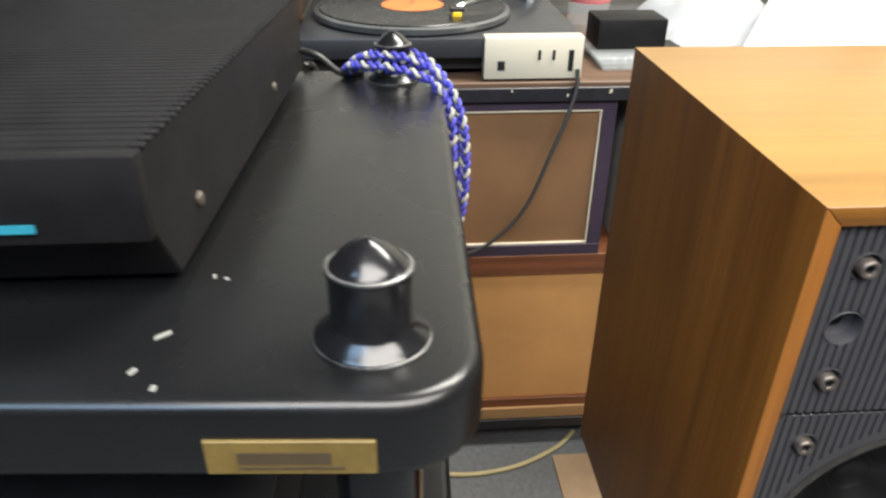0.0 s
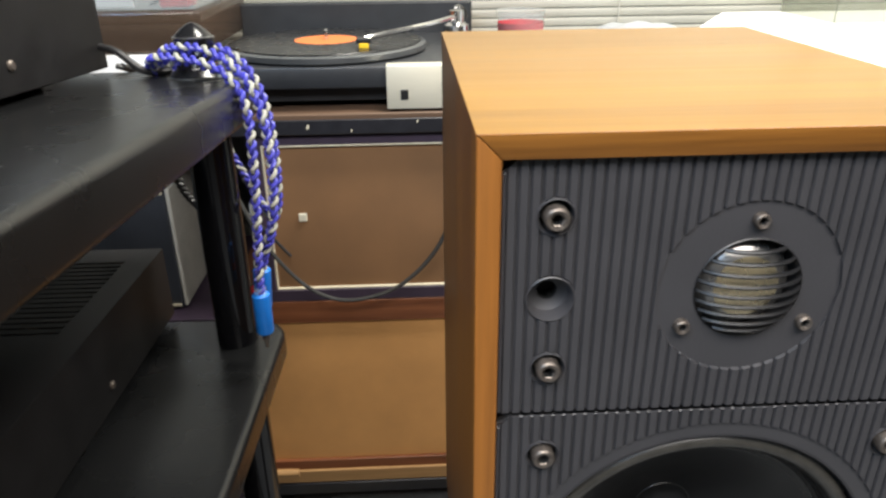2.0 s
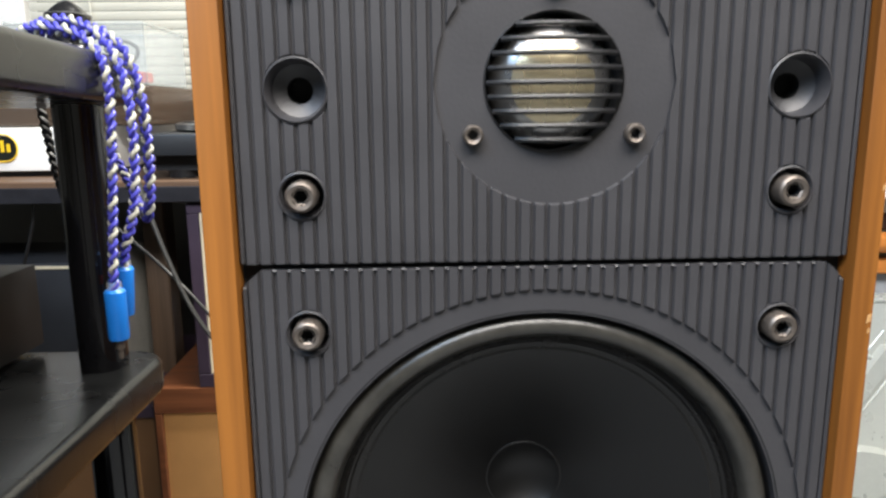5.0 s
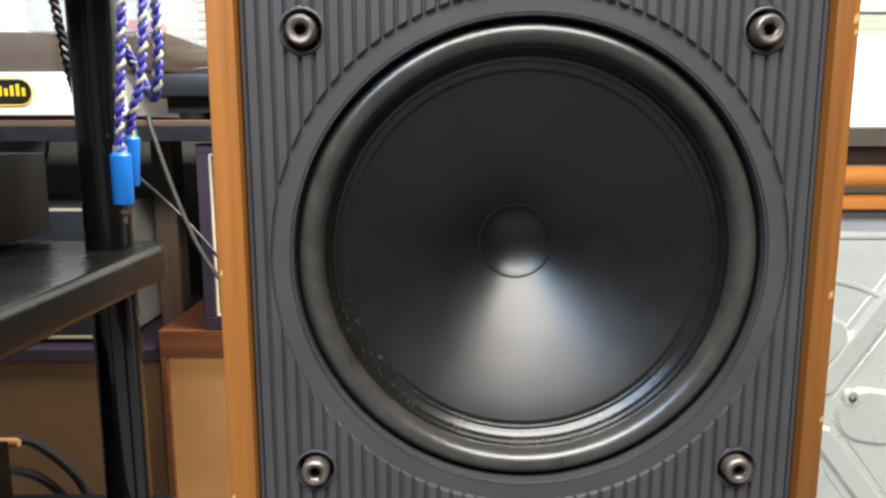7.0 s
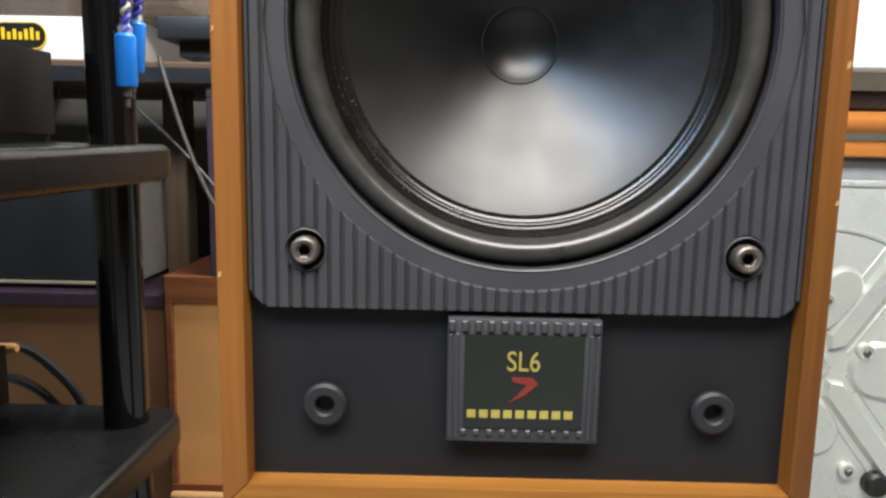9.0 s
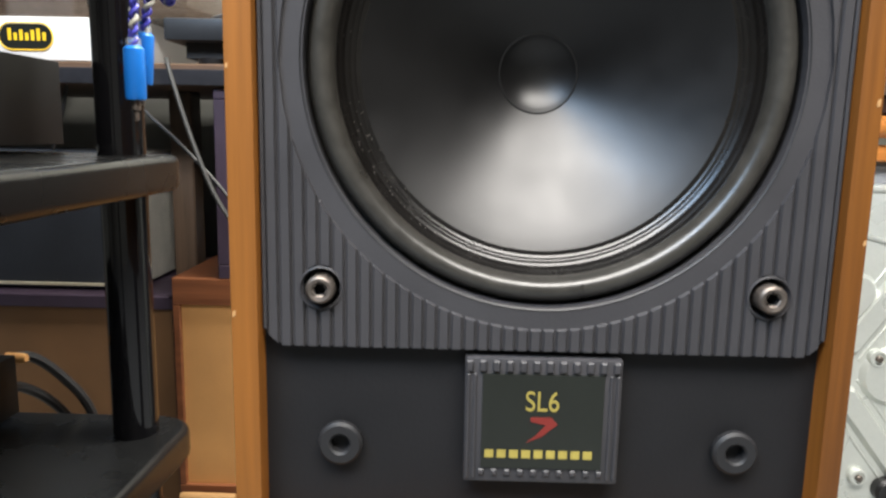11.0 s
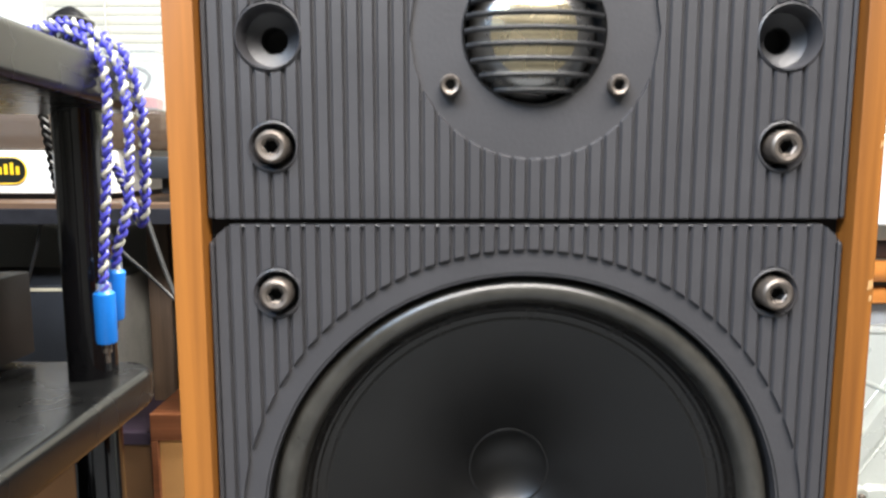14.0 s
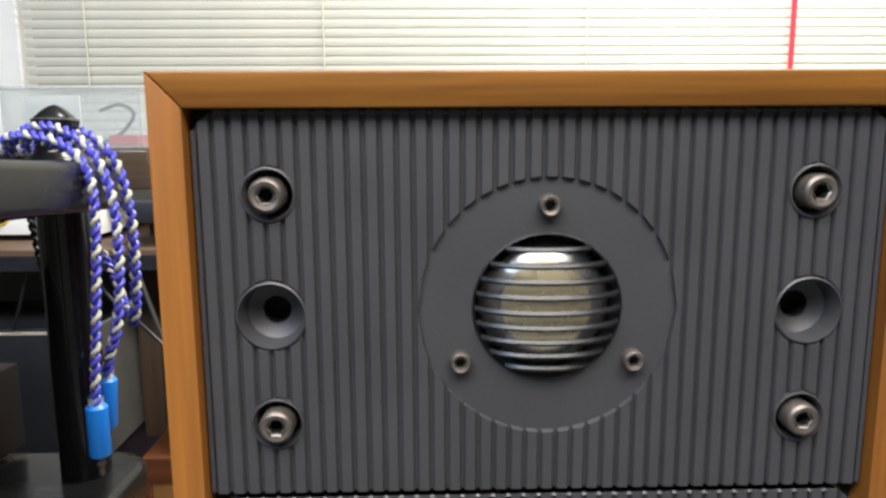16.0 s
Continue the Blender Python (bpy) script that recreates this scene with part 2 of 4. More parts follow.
def smooth_path(pts, n=8):
    """A Catmull-Rom line through points."""
    p = [Vector(q) for q in pts]
    p = [2 * p[0] - p[1]] + p + [2 * p[-1] - p[-2]]
    out = []
    for a, b, c, d in zip(p, p[1:], p[2:], p[3:]):
        for k in range(n):
            t = k / n
            out.append(0.5 * ((2 * b) + (c - a) * t + (2 * a - 5 * b + 4 * c - d) * t * t + (3 * b - a - 3 * c + d) * t ** 3))
    out.append(p[-2])
    return out


def tube(bm, pts, r, seg=8, cap=True):
    """A round tube along points."""
    pts = [Vector(q) for q in pts]
    prev, up = None, Vector((0.3, 0.5, 0.81))
    for i, q in enumerate(pts):
        d = (pts[min(i + 1, len(pts) - 1)] - pts[max(i - 1, 0)]).normalized()
        side = d.cross(up)
        if side.length < 1e-4:
            side = d.cross(Vector((1, 0, 0)))
        side.normalize()
        up = side.cross(d).normalized()
        rr = r[i] if isinstance(r, (list, tuple)) else r
        ring = [bm.verts.new(q + (side * math.cos(a) + up * math.sin(a)) * rr) for a in (2 * math.pi * k / seg for k in range(seg))]
        if prev:
            for k in range(seg):
                bm.faces.new((prev[k], prev[(k + 1) % seg], ring[(k + 1) % seg], ring[k]))
        elif cap:
            bm.faces.new(ring)
        prev = ring
    if cap:
        bm.faces.new(prev)
    return bm


def holed(bm, xs, z_lo, z_hi, circles, y0, y1, back=False, slope=0.0, taper=0.0):
    """A slab in the x-z plane between heights, cut by round holes, built column by column, with the holes' walls."""
    for xa, xb in zip(xs, xs[1:]):
        xm = (xa + xb) / 2
        cuts = sorted((cz, cx, r) for cx, cz, r in circles if abs(xm - cx) < r)
        ends = [(z_lo(xa), z_lo(xb))]
        for cz, cx, r in cuts:
            ha, hb = (math.sqrt(max(0, r * r - (x - cx) ** 2)) for x in (xa, xb))
            ends += [(cz - ha, cz - hb), (cz + ha, cz + hb)]
        ends.append((z_hi(xa), z_hi(xb)))
        spans = list(zip(ends[::2], ends[1::2]))
        for j, (lo, hi) in enumerate(spans):
            tl, th = (taper if j else 0), (taper if j < len(spans) - 1 else 0)
            if hi[0] - lo[0] < 1e-5 and hi[1] - lo[1] < 1e-5:
                continue
            ya, yb = (y0 + (slope if x in (xs[0], xs[-1]) else 0) for x in (xa, xb))
            f = [bm.verts.new((x, y, z)) for x, y, z in ((xa, ya, lo[0] + tl), (xb, yb, lo[1] + tl), (xb, yb, hi[1] - th), (xa, ya, hi[0] - th))]
            g = [bm.verts.new((q.co.x, y1, z)) for q, z in zip(f, (lo[0], lo[1], hi[1], hi[0]))]
            bm.faces.new(f)
            bm.faces.new((f[0], f[1], g[1], g[0]))
            bm.faces.new((f[2], f[3], g[3], g[2]))
            if back:
                bm.faces.new((f[1], f[2], g[2], g[1]))
                bm.faces.new((f[3], f[0], g[0], g[3]))
    return bm


def text(body, size, material, m, parent, name="lettering", label=""):
    c = bpy.data.curves.new(name, "FONT")
    c.body, c.size, c.align_x, c.align_y, c.extrude = body, size, "CENTER", "CENTER", 0.0001
    ob = new(name, c)
    dg = bpy.context.evaluated_depsgraph_get()
    me = bpy.data.meshes.new_from_object(ob.evaluated_get(dg))
    bpy.data.objects.remove(ob)
    me.materials.clear()
    me.materials.append(material)
    me.transform(m)
    o = new(name, me)
    o.parent = parent
    if label:
        o["label"] = label
    return o


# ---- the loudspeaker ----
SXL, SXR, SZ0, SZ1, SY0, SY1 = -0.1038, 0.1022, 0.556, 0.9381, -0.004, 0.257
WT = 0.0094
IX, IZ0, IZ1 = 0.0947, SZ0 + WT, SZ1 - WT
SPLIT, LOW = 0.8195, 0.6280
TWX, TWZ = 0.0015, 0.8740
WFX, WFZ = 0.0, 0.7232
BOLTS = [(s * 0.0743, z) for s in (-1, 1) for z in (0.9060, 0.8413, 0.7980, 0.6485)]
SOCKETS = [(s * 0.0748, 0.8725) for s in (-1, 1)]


def mitred(name, kind, material, parent):
    bm = bmesh.new()
    e = 0.0001
    if kind in ("left", "right"):
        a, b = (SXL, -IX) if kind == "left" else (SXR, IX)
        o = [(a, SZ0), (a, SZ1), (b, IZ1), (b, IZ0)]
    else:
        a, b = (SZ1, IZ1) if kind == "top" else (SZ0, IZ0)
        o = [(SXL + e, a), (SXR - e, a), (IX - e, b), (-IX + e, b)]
    prism(bm, o, "y", SY0, SY1, 0.0007, 2)
    if isinstance(material, list):
        for f in bm.faces:
            f.material_index = 1 if f.calc_center_median().y < SY0 + 0.0012 else 0
    return part(name, bm, material, parent)


def bolt(parent, x, z, y, r, name="bolt", proud=0.0035):
    """A socket-head screw in the baffle: a rounded head with a six-sided socket."""
    bm = bmesh.new()
    lathe(bm, [(r, 0), (r, -proud + 0.0010), (r * 0.93, -proud + 0.0004), (r * 0.80, -proud), (r * 0.56, -proud + 0.0003)], (x, y, z), "y", 24, cap=False)
    head = len(bm.faces)
    lathe(bm, [(r * 0.56, -proud + 0.0003), (r * 0.46, -proud + 0.0007), (r * 0.43, -proud + 0.0046), (0, -proud + 0.0048)], (x, y, z), "y", 6, cap=False)
    bm.faces.ensure_lookup_table()
    # socket walls are steel too; their black is painted shade
    for f in bm.faces[head + 6:]:
        f.material_index = 1
    return part(name, bm, [M["steel"], M["hole"]], parent, "grey steel socket-head screw")


def loudspeaker():
    root = thing("loudspeaker", (0, 0, SZ0), "two-way bookshelf loudspeaker in orange-brown wood veneer with ribbed grey front", "loudspeaker")
    # sides carry painted shade, the top face painted light
    mitred("side_panel", "left", M["oak_z"], root)["label"] = "orange-brown veneered side, its shade put into a darker colour"
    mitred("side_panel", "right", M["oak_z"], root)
    mitred("top_panel", "top", [M["oak_lit_top"], M["oak_x"]], root)["label"] = "orange-brown veneered top, its light put into a paler colour"
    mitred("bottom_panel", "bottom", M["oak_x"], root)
    part("back_panel", boxm(-IX, IX, SY1 - 0.012, SY1 - 0.003, IZ0, IZ1), M["black"], root)
    for x, z, a in ((SXR - 0.0012, 0.905, 0.0012), (SXR - 0.0010, 0.842, 0.0010), (SXR - 0.0014, 0.801, 0.0016), (SXR - 0.0011, 0.797, 0.0009), (SXR - 0.0016, 0.712, 0.0013), (SXR - 0.0010, 0.668, 0.0010), (SXL + 0.0010, 0.720, 0.0009), (SXL + 0.0012, 0.640, 0.0012), (SXR - 0.0016, 0.9372, 0.0016)):
        bm = prism(bmesh.new(), [(x - a * 0.5, z - a), (x + a * 0.4, z - a * 0.6), (x + a * 0.5, z + a), (x - a * 0.3, z + a * 0.7)], "y", SY0 - 0.0002, SY0 + 0.0005)
        part("chip", bm, M["tanwood"], root, "tiny pale chip in the veneer")
    # sub-baffle, with holes for the drive units
    bm = bmesh.new()
    n = 150
    xs = [-IX + 2 * IX * k / n for k in range(n + 1)]
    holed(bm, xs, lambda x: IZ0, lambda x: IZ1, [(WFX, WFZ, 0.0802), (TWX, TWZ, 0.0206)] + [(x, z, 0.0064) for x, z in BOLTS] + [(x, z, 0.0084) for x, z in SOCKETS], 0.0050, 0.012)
    bmesh.ops.remove_doubles(bm, verts=bm.verts, dist=1e-6)
    part("front_baffle", bm, M["baffle"], root, "flat dark grey baffle", smooth=False)

    def ribbed(name, z0, z1, disc, hole, bolts, sockets, bottom_chamfer):
        c = 0.006
        px = IX - 0.0006

        def hi(x):
            return z1 - 0.0004 - max(0, c - (px - abs(x))) * 0.9

        def lo(x):
            return z0 + 0.0004 + (max(0, c - (px - abs(x))) * 0.9 if bottom_chamfer else 0)
        bm = bmesh.new()
        xs = sorted(set([-px + 2 * px * k / 110 for k in range(111)] + [hole[0] + hole[2] * math.sin(a * math.pi / 40) for a in range(-20, 21)]))
        holed(bm, xs, lo, hi, [hole] + [(x, z, 0.0068) for x, z in bolts] + [(x, z, 0.0090) for x, z in sockets], 0.0009, 0.0049)
        pitch = 0.00442
        k = int(px / pitch)
        for i in range(-k - 1, k + 1):
            a, b = i * pitch + 0.0004, i * pitch + 0.0040
            if a < -px or b > px:
                continue
            sub = [a, a + 0.0005, (a + b) / 2, b - 0.0005, b]
            holed(bm, sub, lo, hi, [disc] + [(x, z, 0.0071) for x, z in bolts] + [(x, z, 0.0095) for x, z in sockets], -0.0004, 0.0013, back=True, slope=0.0007, taper=0.0008)
        for x in (-px, px):
            w = 0.0014 if x < 0 else -0.0014
            za, zb = hi(x), lo(x)
            box(bm, min(x, x + w), max(x, x + w), -0.0004, 0.0034, zb, za, 0.0004, 1)
        box(bm, -px + 0.006, px - 0.006, -0.0002, 0.0034, z1 - 0.0015, z1 - 0.0004, 0.0005, 1)
        p = part(name, bm, M["panel"], root, "ribbed grey moulded plastic front panel", smooth=False)
        for x, z in bolts:
            bm = bmesh.new()
            lathe(bm, [(0.0076, 0.0004), (0.0074, -0.0007), (0.0070, -0.0009), (0.0066, -0.0004), (0.0063, 0.0030), (0.0062, 0.0120), (0.0030, 0.0122)], (x, 0, z), "y", 28, cap=False)
            part("bolt_collar", bm, M["panel"], p)
            bolt(p, x, z, 0.0120, 0.0048, proud=0.0158)
        for x, z in sockets:
            bm = bmesh.new()
            lathe(bm, [(0.0097, -0.0003), (0.0092, -0.0007), (0.0086, 0.0006), (0.0079, 0.0058), (0.0048, 0.0076), (0.0040, 0.0078)], (x, 0, z), "y", 32, cap=False)
            part("grille_socket", bm, M["panel"], p, "round recessed grille socket")
            # the hole's inner shade is put into its colour
            part("socket_hole", lathe(bmesh.new(), [(0.0040, 0.0078), (0.0037, 0.0135), (0, 0.0135)], (x, 0, z), "y", 20, cap=False), M["hole"], p)
        return p

    tb = [q for q in BOLTS if q[1] > SPLIT]
    wb = [q for q in BOLTS if q[1] < SPLIT]
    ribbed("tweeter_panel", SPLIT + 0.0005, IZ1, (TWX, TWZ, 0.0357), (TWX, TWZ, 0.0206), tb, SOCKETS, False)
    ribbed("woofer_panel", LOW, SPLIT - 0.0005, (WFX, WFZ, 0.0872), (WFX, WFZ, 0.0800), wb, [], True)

    # tweeter: dome behind horizontal bars
    tw = part("tweeter", lathe(bmesh.new(), [(0.0211, 0.0008), (0.0207, 0.0004), (0.0203, 0.0012), (0.0200, 0.010), (0.0165, 0.012), (0.0158, 0.010)], (TWX, 0, TWZ), "y", 48, cap=False), M["black"], root, "round tweeter behind horizontal bars")
    dome = part("dome", lathe(bmesh.new(), [(0.0192 * math.sin(a), 0.0100 - 0.0098 * math.cos(a)) for a in (math.pi / 2 * k / 12 for k in range(12, -1, -1))], (TWX, 0, TWZ), "y", 48, cap=False), M["silver"], tw, "silver-grey dome")
    # pale gold cap laid over the middle of the silver dome
    part("dome_centre", lathe(bmesh.new(), [(0.0192 * math.sin(a), 0.0097 - 0.0098 * math.cos(a)) for a in (0.72 * k / 8 for k in range(8, -1, -1))], (TWX, 0, TWZ), "y", 48, cap=False), M["palegold"], dome, "pale gold centre")
    for k in range(-4, 5):
        z = k * 0.00415
        w = math.sqrt(max(0, 0.0203 ** 2 - z * z))
        rows = []
        for j in range(17):
            x = -w + 2 * w * j / 16
            d = 0.0120 * math.sqrt(max(0, 1 - (x * x + z * z) / 0.0216 ** 2))
            rows.append([(TWX + x, 0.0040 - d + dy, TWZ + z + dz) for dy, dz in ((0.0014, -0.00075), (0.0003, -0.00075), (-0.0002, 0.0), (0.0003, 0.00075), (0.0014, 0.00075))])
        bm = bmesh.new()
        vs = [[bm.verts.new(q) for q in r] for r in rows]
        for a, b in zip(vs, vs[1:]):
            for m in range(5):
                bm.faces.new((a[m], a[(m + 1) % 5], b[(m + 1) % 5], b[m]))
        part("bar", bm, M["bar"], tw)
    for a in (90, 212, 328):
        x, z = TWX + 0.0286 * math.cos(radians(a)), TWZ + 0.0286 * math.sin(radians(a))
        bolt(tw, x, z, 0.0010, 0.0031, "screw", 0.0034)

    # woofer
    wf = part("woofer", lathe(bmesh.new(), [(0.0809, 0.0006), (0.0801, 0.0011), (0.0799, 0.0120), (0.0780, 0.0122)], (WFX, 0, WFZ), "y", 96, cap=False), M["black"], root, "large round black bass drive unit")
    prof = [(0.0799, 0.0085), (0.0792, 0.0083)]
    for k in range(0, 17):
        a = math.pi * k / 16
        prof.append((0.0748 + 0.0044 * math.cos(a), 0.0080 - 0.0060 * math.sin(a)))
    sr = part("surround", lathe(bmesh.new(), prof, (WFX, 0, WFZ), "y", 128, cap=False), M["rubber"], wf, "dusty black rubber roll surround")
    # hollow inner ring with fine grooves, down to the cone
    prof = [(0.0704, 0.0080)]
    for k in range(0, 33):
        t = k / 32
        prof.append((0.0702 - 0.0072 * t, 0.0082 + 0.0061 * (1 - (1 - t) ** 2) + 0.00010 * math.sin(8 * math.pi * t)))
    part("inner_ring", lathe(bmesh.new(), prof, (WFX, 0, WFZ), "y", 128, cap=False), M["ring"], wf, "glossy black grooved inner ring")
    dust = random.Random(4)
    bm = bmesh.new()
    for k in range(70):
        a = radians(dust.gauss(212, 20))
        r = dust.uniform(0.0632, 0.0690)
        q = 0.00012 + 0.00018 * dust.random()
        bmesh.ops.create_icosphere(bm, subdivisions=1, radius=q, matrix=Matrix.Translation((WFX + r * math.cos(a), 0.0082 + 0.0061 * (1 - ((r - 0.0630) / 0.0072) ** 2), WFZ + r * math.sin(a))))
    part("dust_speck", bm, M["dust"], sr, "pale specks of dust")
    prof = []
    for k in range(0, 17):
        t = k / 16
        r = 0.0630 * (1 - t) + 0.0150 * t
        prof.append((r, 0.0143 + 0.0300 * (t ** 1.06)))
    part("cone", lathe(bmesh.new(), prof, (WFX, 0, WFZ), "y", 128, cap=False), M["cone"], wf, "smooth semi-gloss black cone")
    prof = [(0.0152, 0.0444), (0.0149, 0.04405), (0.0146, 0.0440), (0.0142, 0.0441)] + [(0.0141 * (1 - k / 8), 0.0442 + 0.0050 * (1 - (1 - k / 8) ** 2)) for k in range(9)]
    part("dust_cap", lathe(bmesh.new(), prof, (WFX, 0, WFZ), "y", 64, cap=False), M["cone"], wf, "shallow dished black centre cap")

    # badge
    b = part("badge", boxm(-0.0255, 0.0275, -0.0015, 0.004, 0.5817, 0.6262, 0.0008), M["panel"], root, "small ribbed grey badge with a dark face")
    part("badge_face", boxm(-0.0195, 0.0215, -0.0021, -0.0013, 0.5872, 0.6207), M["badge"], b)
    bm = bmesh.new()
    for k in range(12):
        x = -0.0240 + 0.0045 * k
        box(bm, x - 0.0013, x + 0.0013, -0.0026, -0.001, 0.6214, 0.6254, 0.0005, 1)
        if 0 < k < 11:
            box(bm, x - 0.0011, x + 0.0011, -0.0024, -0.001, 0.5844, 0.5866, 0.0004, 1)
    for x in (-0.0232, 0.0250):
        for dx in (-0.0011, 0.0011):
            box(bm, x + dx - 0.0006, x + dx + 0.0006, -0.0022, -0.001, 0.5832, 0.6207, 0.0003, 1)
    part("badge_rib", bm, M["panel"], b)
    text("SL6", 0.0100, M["badgegold"], Matrix.Translation((0.0008, -0.00225, 0.6110)) @ Matrix.Rotation(radians(90), 4, "X") @ Matrix.Diagonal((0.82, 1, 1, 1)), b, "lettering", "thin gold lettering")
    bm = bmesh.new()
    for k in range(9):
        x = -0.0168 + 0.0042 * k
        box(bm, x - 0.0015, x + 0.0015, -0.00235, -0.0019, 0.5910, 0.5938)
    part("lettering_bar", bm, M["badgegold"], b, "gold bars of lettering")
    bm = bmesh.new()
    prism(bm, [(-0.003, 0.6057), (0.004, 0.6057), (0.0062, 0.6034), (0.001, 0.5990), (-0.004, 0.5967), (-0.001, 0.5992), (0.0022, 0.6030), (-0.003, 0.6042)], "y", -0.00235, -0.0019)
    part("emblem", bm, M["badgered"], b, "small red emblem")
    for x in (-0.0685, 0.0685):
        bm = bmesh.new()
        lathe(bm, [(0.0078, 0.0038), (0.0078, 0.0018), (0.0068, 0.0008), (0.0040, 0.0008), (0.0033, 0.0015), (0.0030, 0.008), (0, 0.008)], (x, 0, 0.5927), "y", 32, cap=False)
        part("grommet", bm, M["grommet"], root, "round grey grille grommet")
    return rebase(root)


loudspeaker()

# ---- the equipment rack ----
RX0, RX1, RY0, RY1 = -0.820, -0.2485, -0.097, 0.336
RTOP, RMID, RLOW = 0.914, 0.680, 0.461
RT = 0.027
POSTX, POSTY = -0.2863, (-0.060, 0.299)
LEAN_BACK = 0.05
SKEW = 0.030
FRONT_TURN = 0.06


def lean(root, turn=FRONT_TURN):
    """The rack's top stands a little lower at its back, and the whole rack is slightly turned."""
    done = set()
    for o in root.children_recursive:
        if o.data.name in done:
            continue
        done.add(o.data.name)
        for v in o.data.vertices:
            k = min(1.0, max(0.0, (v.co.z - 0.72) / 0.15))
            v.co.z -= LEAN_BACK * k * (v.co.y - 0.1)
            low = min(1.0, max(0.0, (v.co.z - 0.30) / 0.15)) * (1 - k)
            v.co.z += 0.009 * low * (v.co.y - 0.3)
            v.co.y += turn * max(0.0, RX1 - v.co.x) * min(1.0, max(0.0, (0.14 - v.co.y) / 0.2))
            v.co.x += SKEW * (v.co.y - 0.1)
    return root


def equipment_rack():
    root = thing("equipment_rack", (-0.52, 0.12, FLOOR), "black lacquered hi-fi rack with gloss tube posts and rounded shelves", "rack")
    shelves = []
    for z, thick, edge in ((RTOP, 0.032, 0.0060), (RMID, RT, 0.0062), (RLOW, RT, 0.0062), (0.24, RT, 0.0062)):
        bm = prism(bmesh.new(), rounded(RX0, RX1, RY0, RY1, 0.032, 8), "z", z - thick, z, edge, 7)
        shelves.append(part("shelf", bm, M["rackblack"], root, "satin black shelf with rounded edge"))
    for x in (POSTX, -0.783):
        for y in POSTY:
            for z1, z0 in ((RTOP - 0.032, RMID), (RMID - RT, RLOW), (RLOW - RT, 0.24), (0.24 - RT, FLOOR + 0.02)):
                bm = lathe(bmesh.new(), [(0.0168, z0), (0.0168, z1)], (x, y, 0), "z", 32)
                part("post", bm, M["gloss"], root, "gloss black tube post")
            bm = lathe(bmesh.new(), [(0, FLOOR), (0.006, FLOOR), (0.016, FLOOR + 0.012), (0.020, FLOOR + 0.02), (0.020, FLOOR + 0.026), (0.0, FLOOR + 0.026)], (x, y, 0), "z", 24, cap=False)
            part("foot", bm, M["gloss"], root)
            k = RTOP
            bm = lathe(bmesh.new(), [(0.0200, k), (0.0200, k + 0.0015), (0.0190, k + 0.0026), (0.0150, k + 0.0056), (0.0139, k + 0.0080), (0.0139, k + 0.0250), (0.0145, k + 0.0262), (0.0145, k + 0.0280), (0.0138, k + 0.0284), (0.0133, k + 0.0287), (0.0118, k + 0.0305), (0.0088, k + 0.0334), (0.0054, k + 0.0360), (0.0024, k + 0.0377), (0, k + 0.0384)], (x, y, 0), "z", 40, cap=False)
            knob = part("cap_knob", bm, M["knob"], root, "gloss black knob with pointed cap and bright rings")
            for r, h in ((0.0141, 0.0284), (0.0199, 0.0008)):
                bm = lathe(bmesh.new(), [(r - 0.0012, k + h + 0.0001), (r - 0.0002, k + h + 0.0004), (r + 0.0005, k + h), (r + 0.0004, k + h - 0.0008)], (x, y, 0), "z", 40, cap=False)
                part("ring", bm, M["wornring"], knob, "worn bright metal ring")
    part("label_plate", boxm(-0.337, -0.2840, RY0 - 0.0012, RY0 + 0.001, RTOP - 0.0275, RTOP - 0.0135, 0.0004, 1), M["gold"], shelves[0], "small brass-coloured label")
    bm = bmesh.new()
    box(bm, -0.327, -0.298, RY0 - 0.0016, RY0 - 0.001, RTOP - 0.0228, RTOP - 0.0180)
    box(bm, -0.3265, -0.294, RY0 - 0.0016, RY0 - 0.001, RTOP - 0.0250, RTOP - 0.0240)
    part("lettering_bar", bm, M["goldink"], shelves[0])
    lean(root)
    return rebase(root)


equipment_rack()


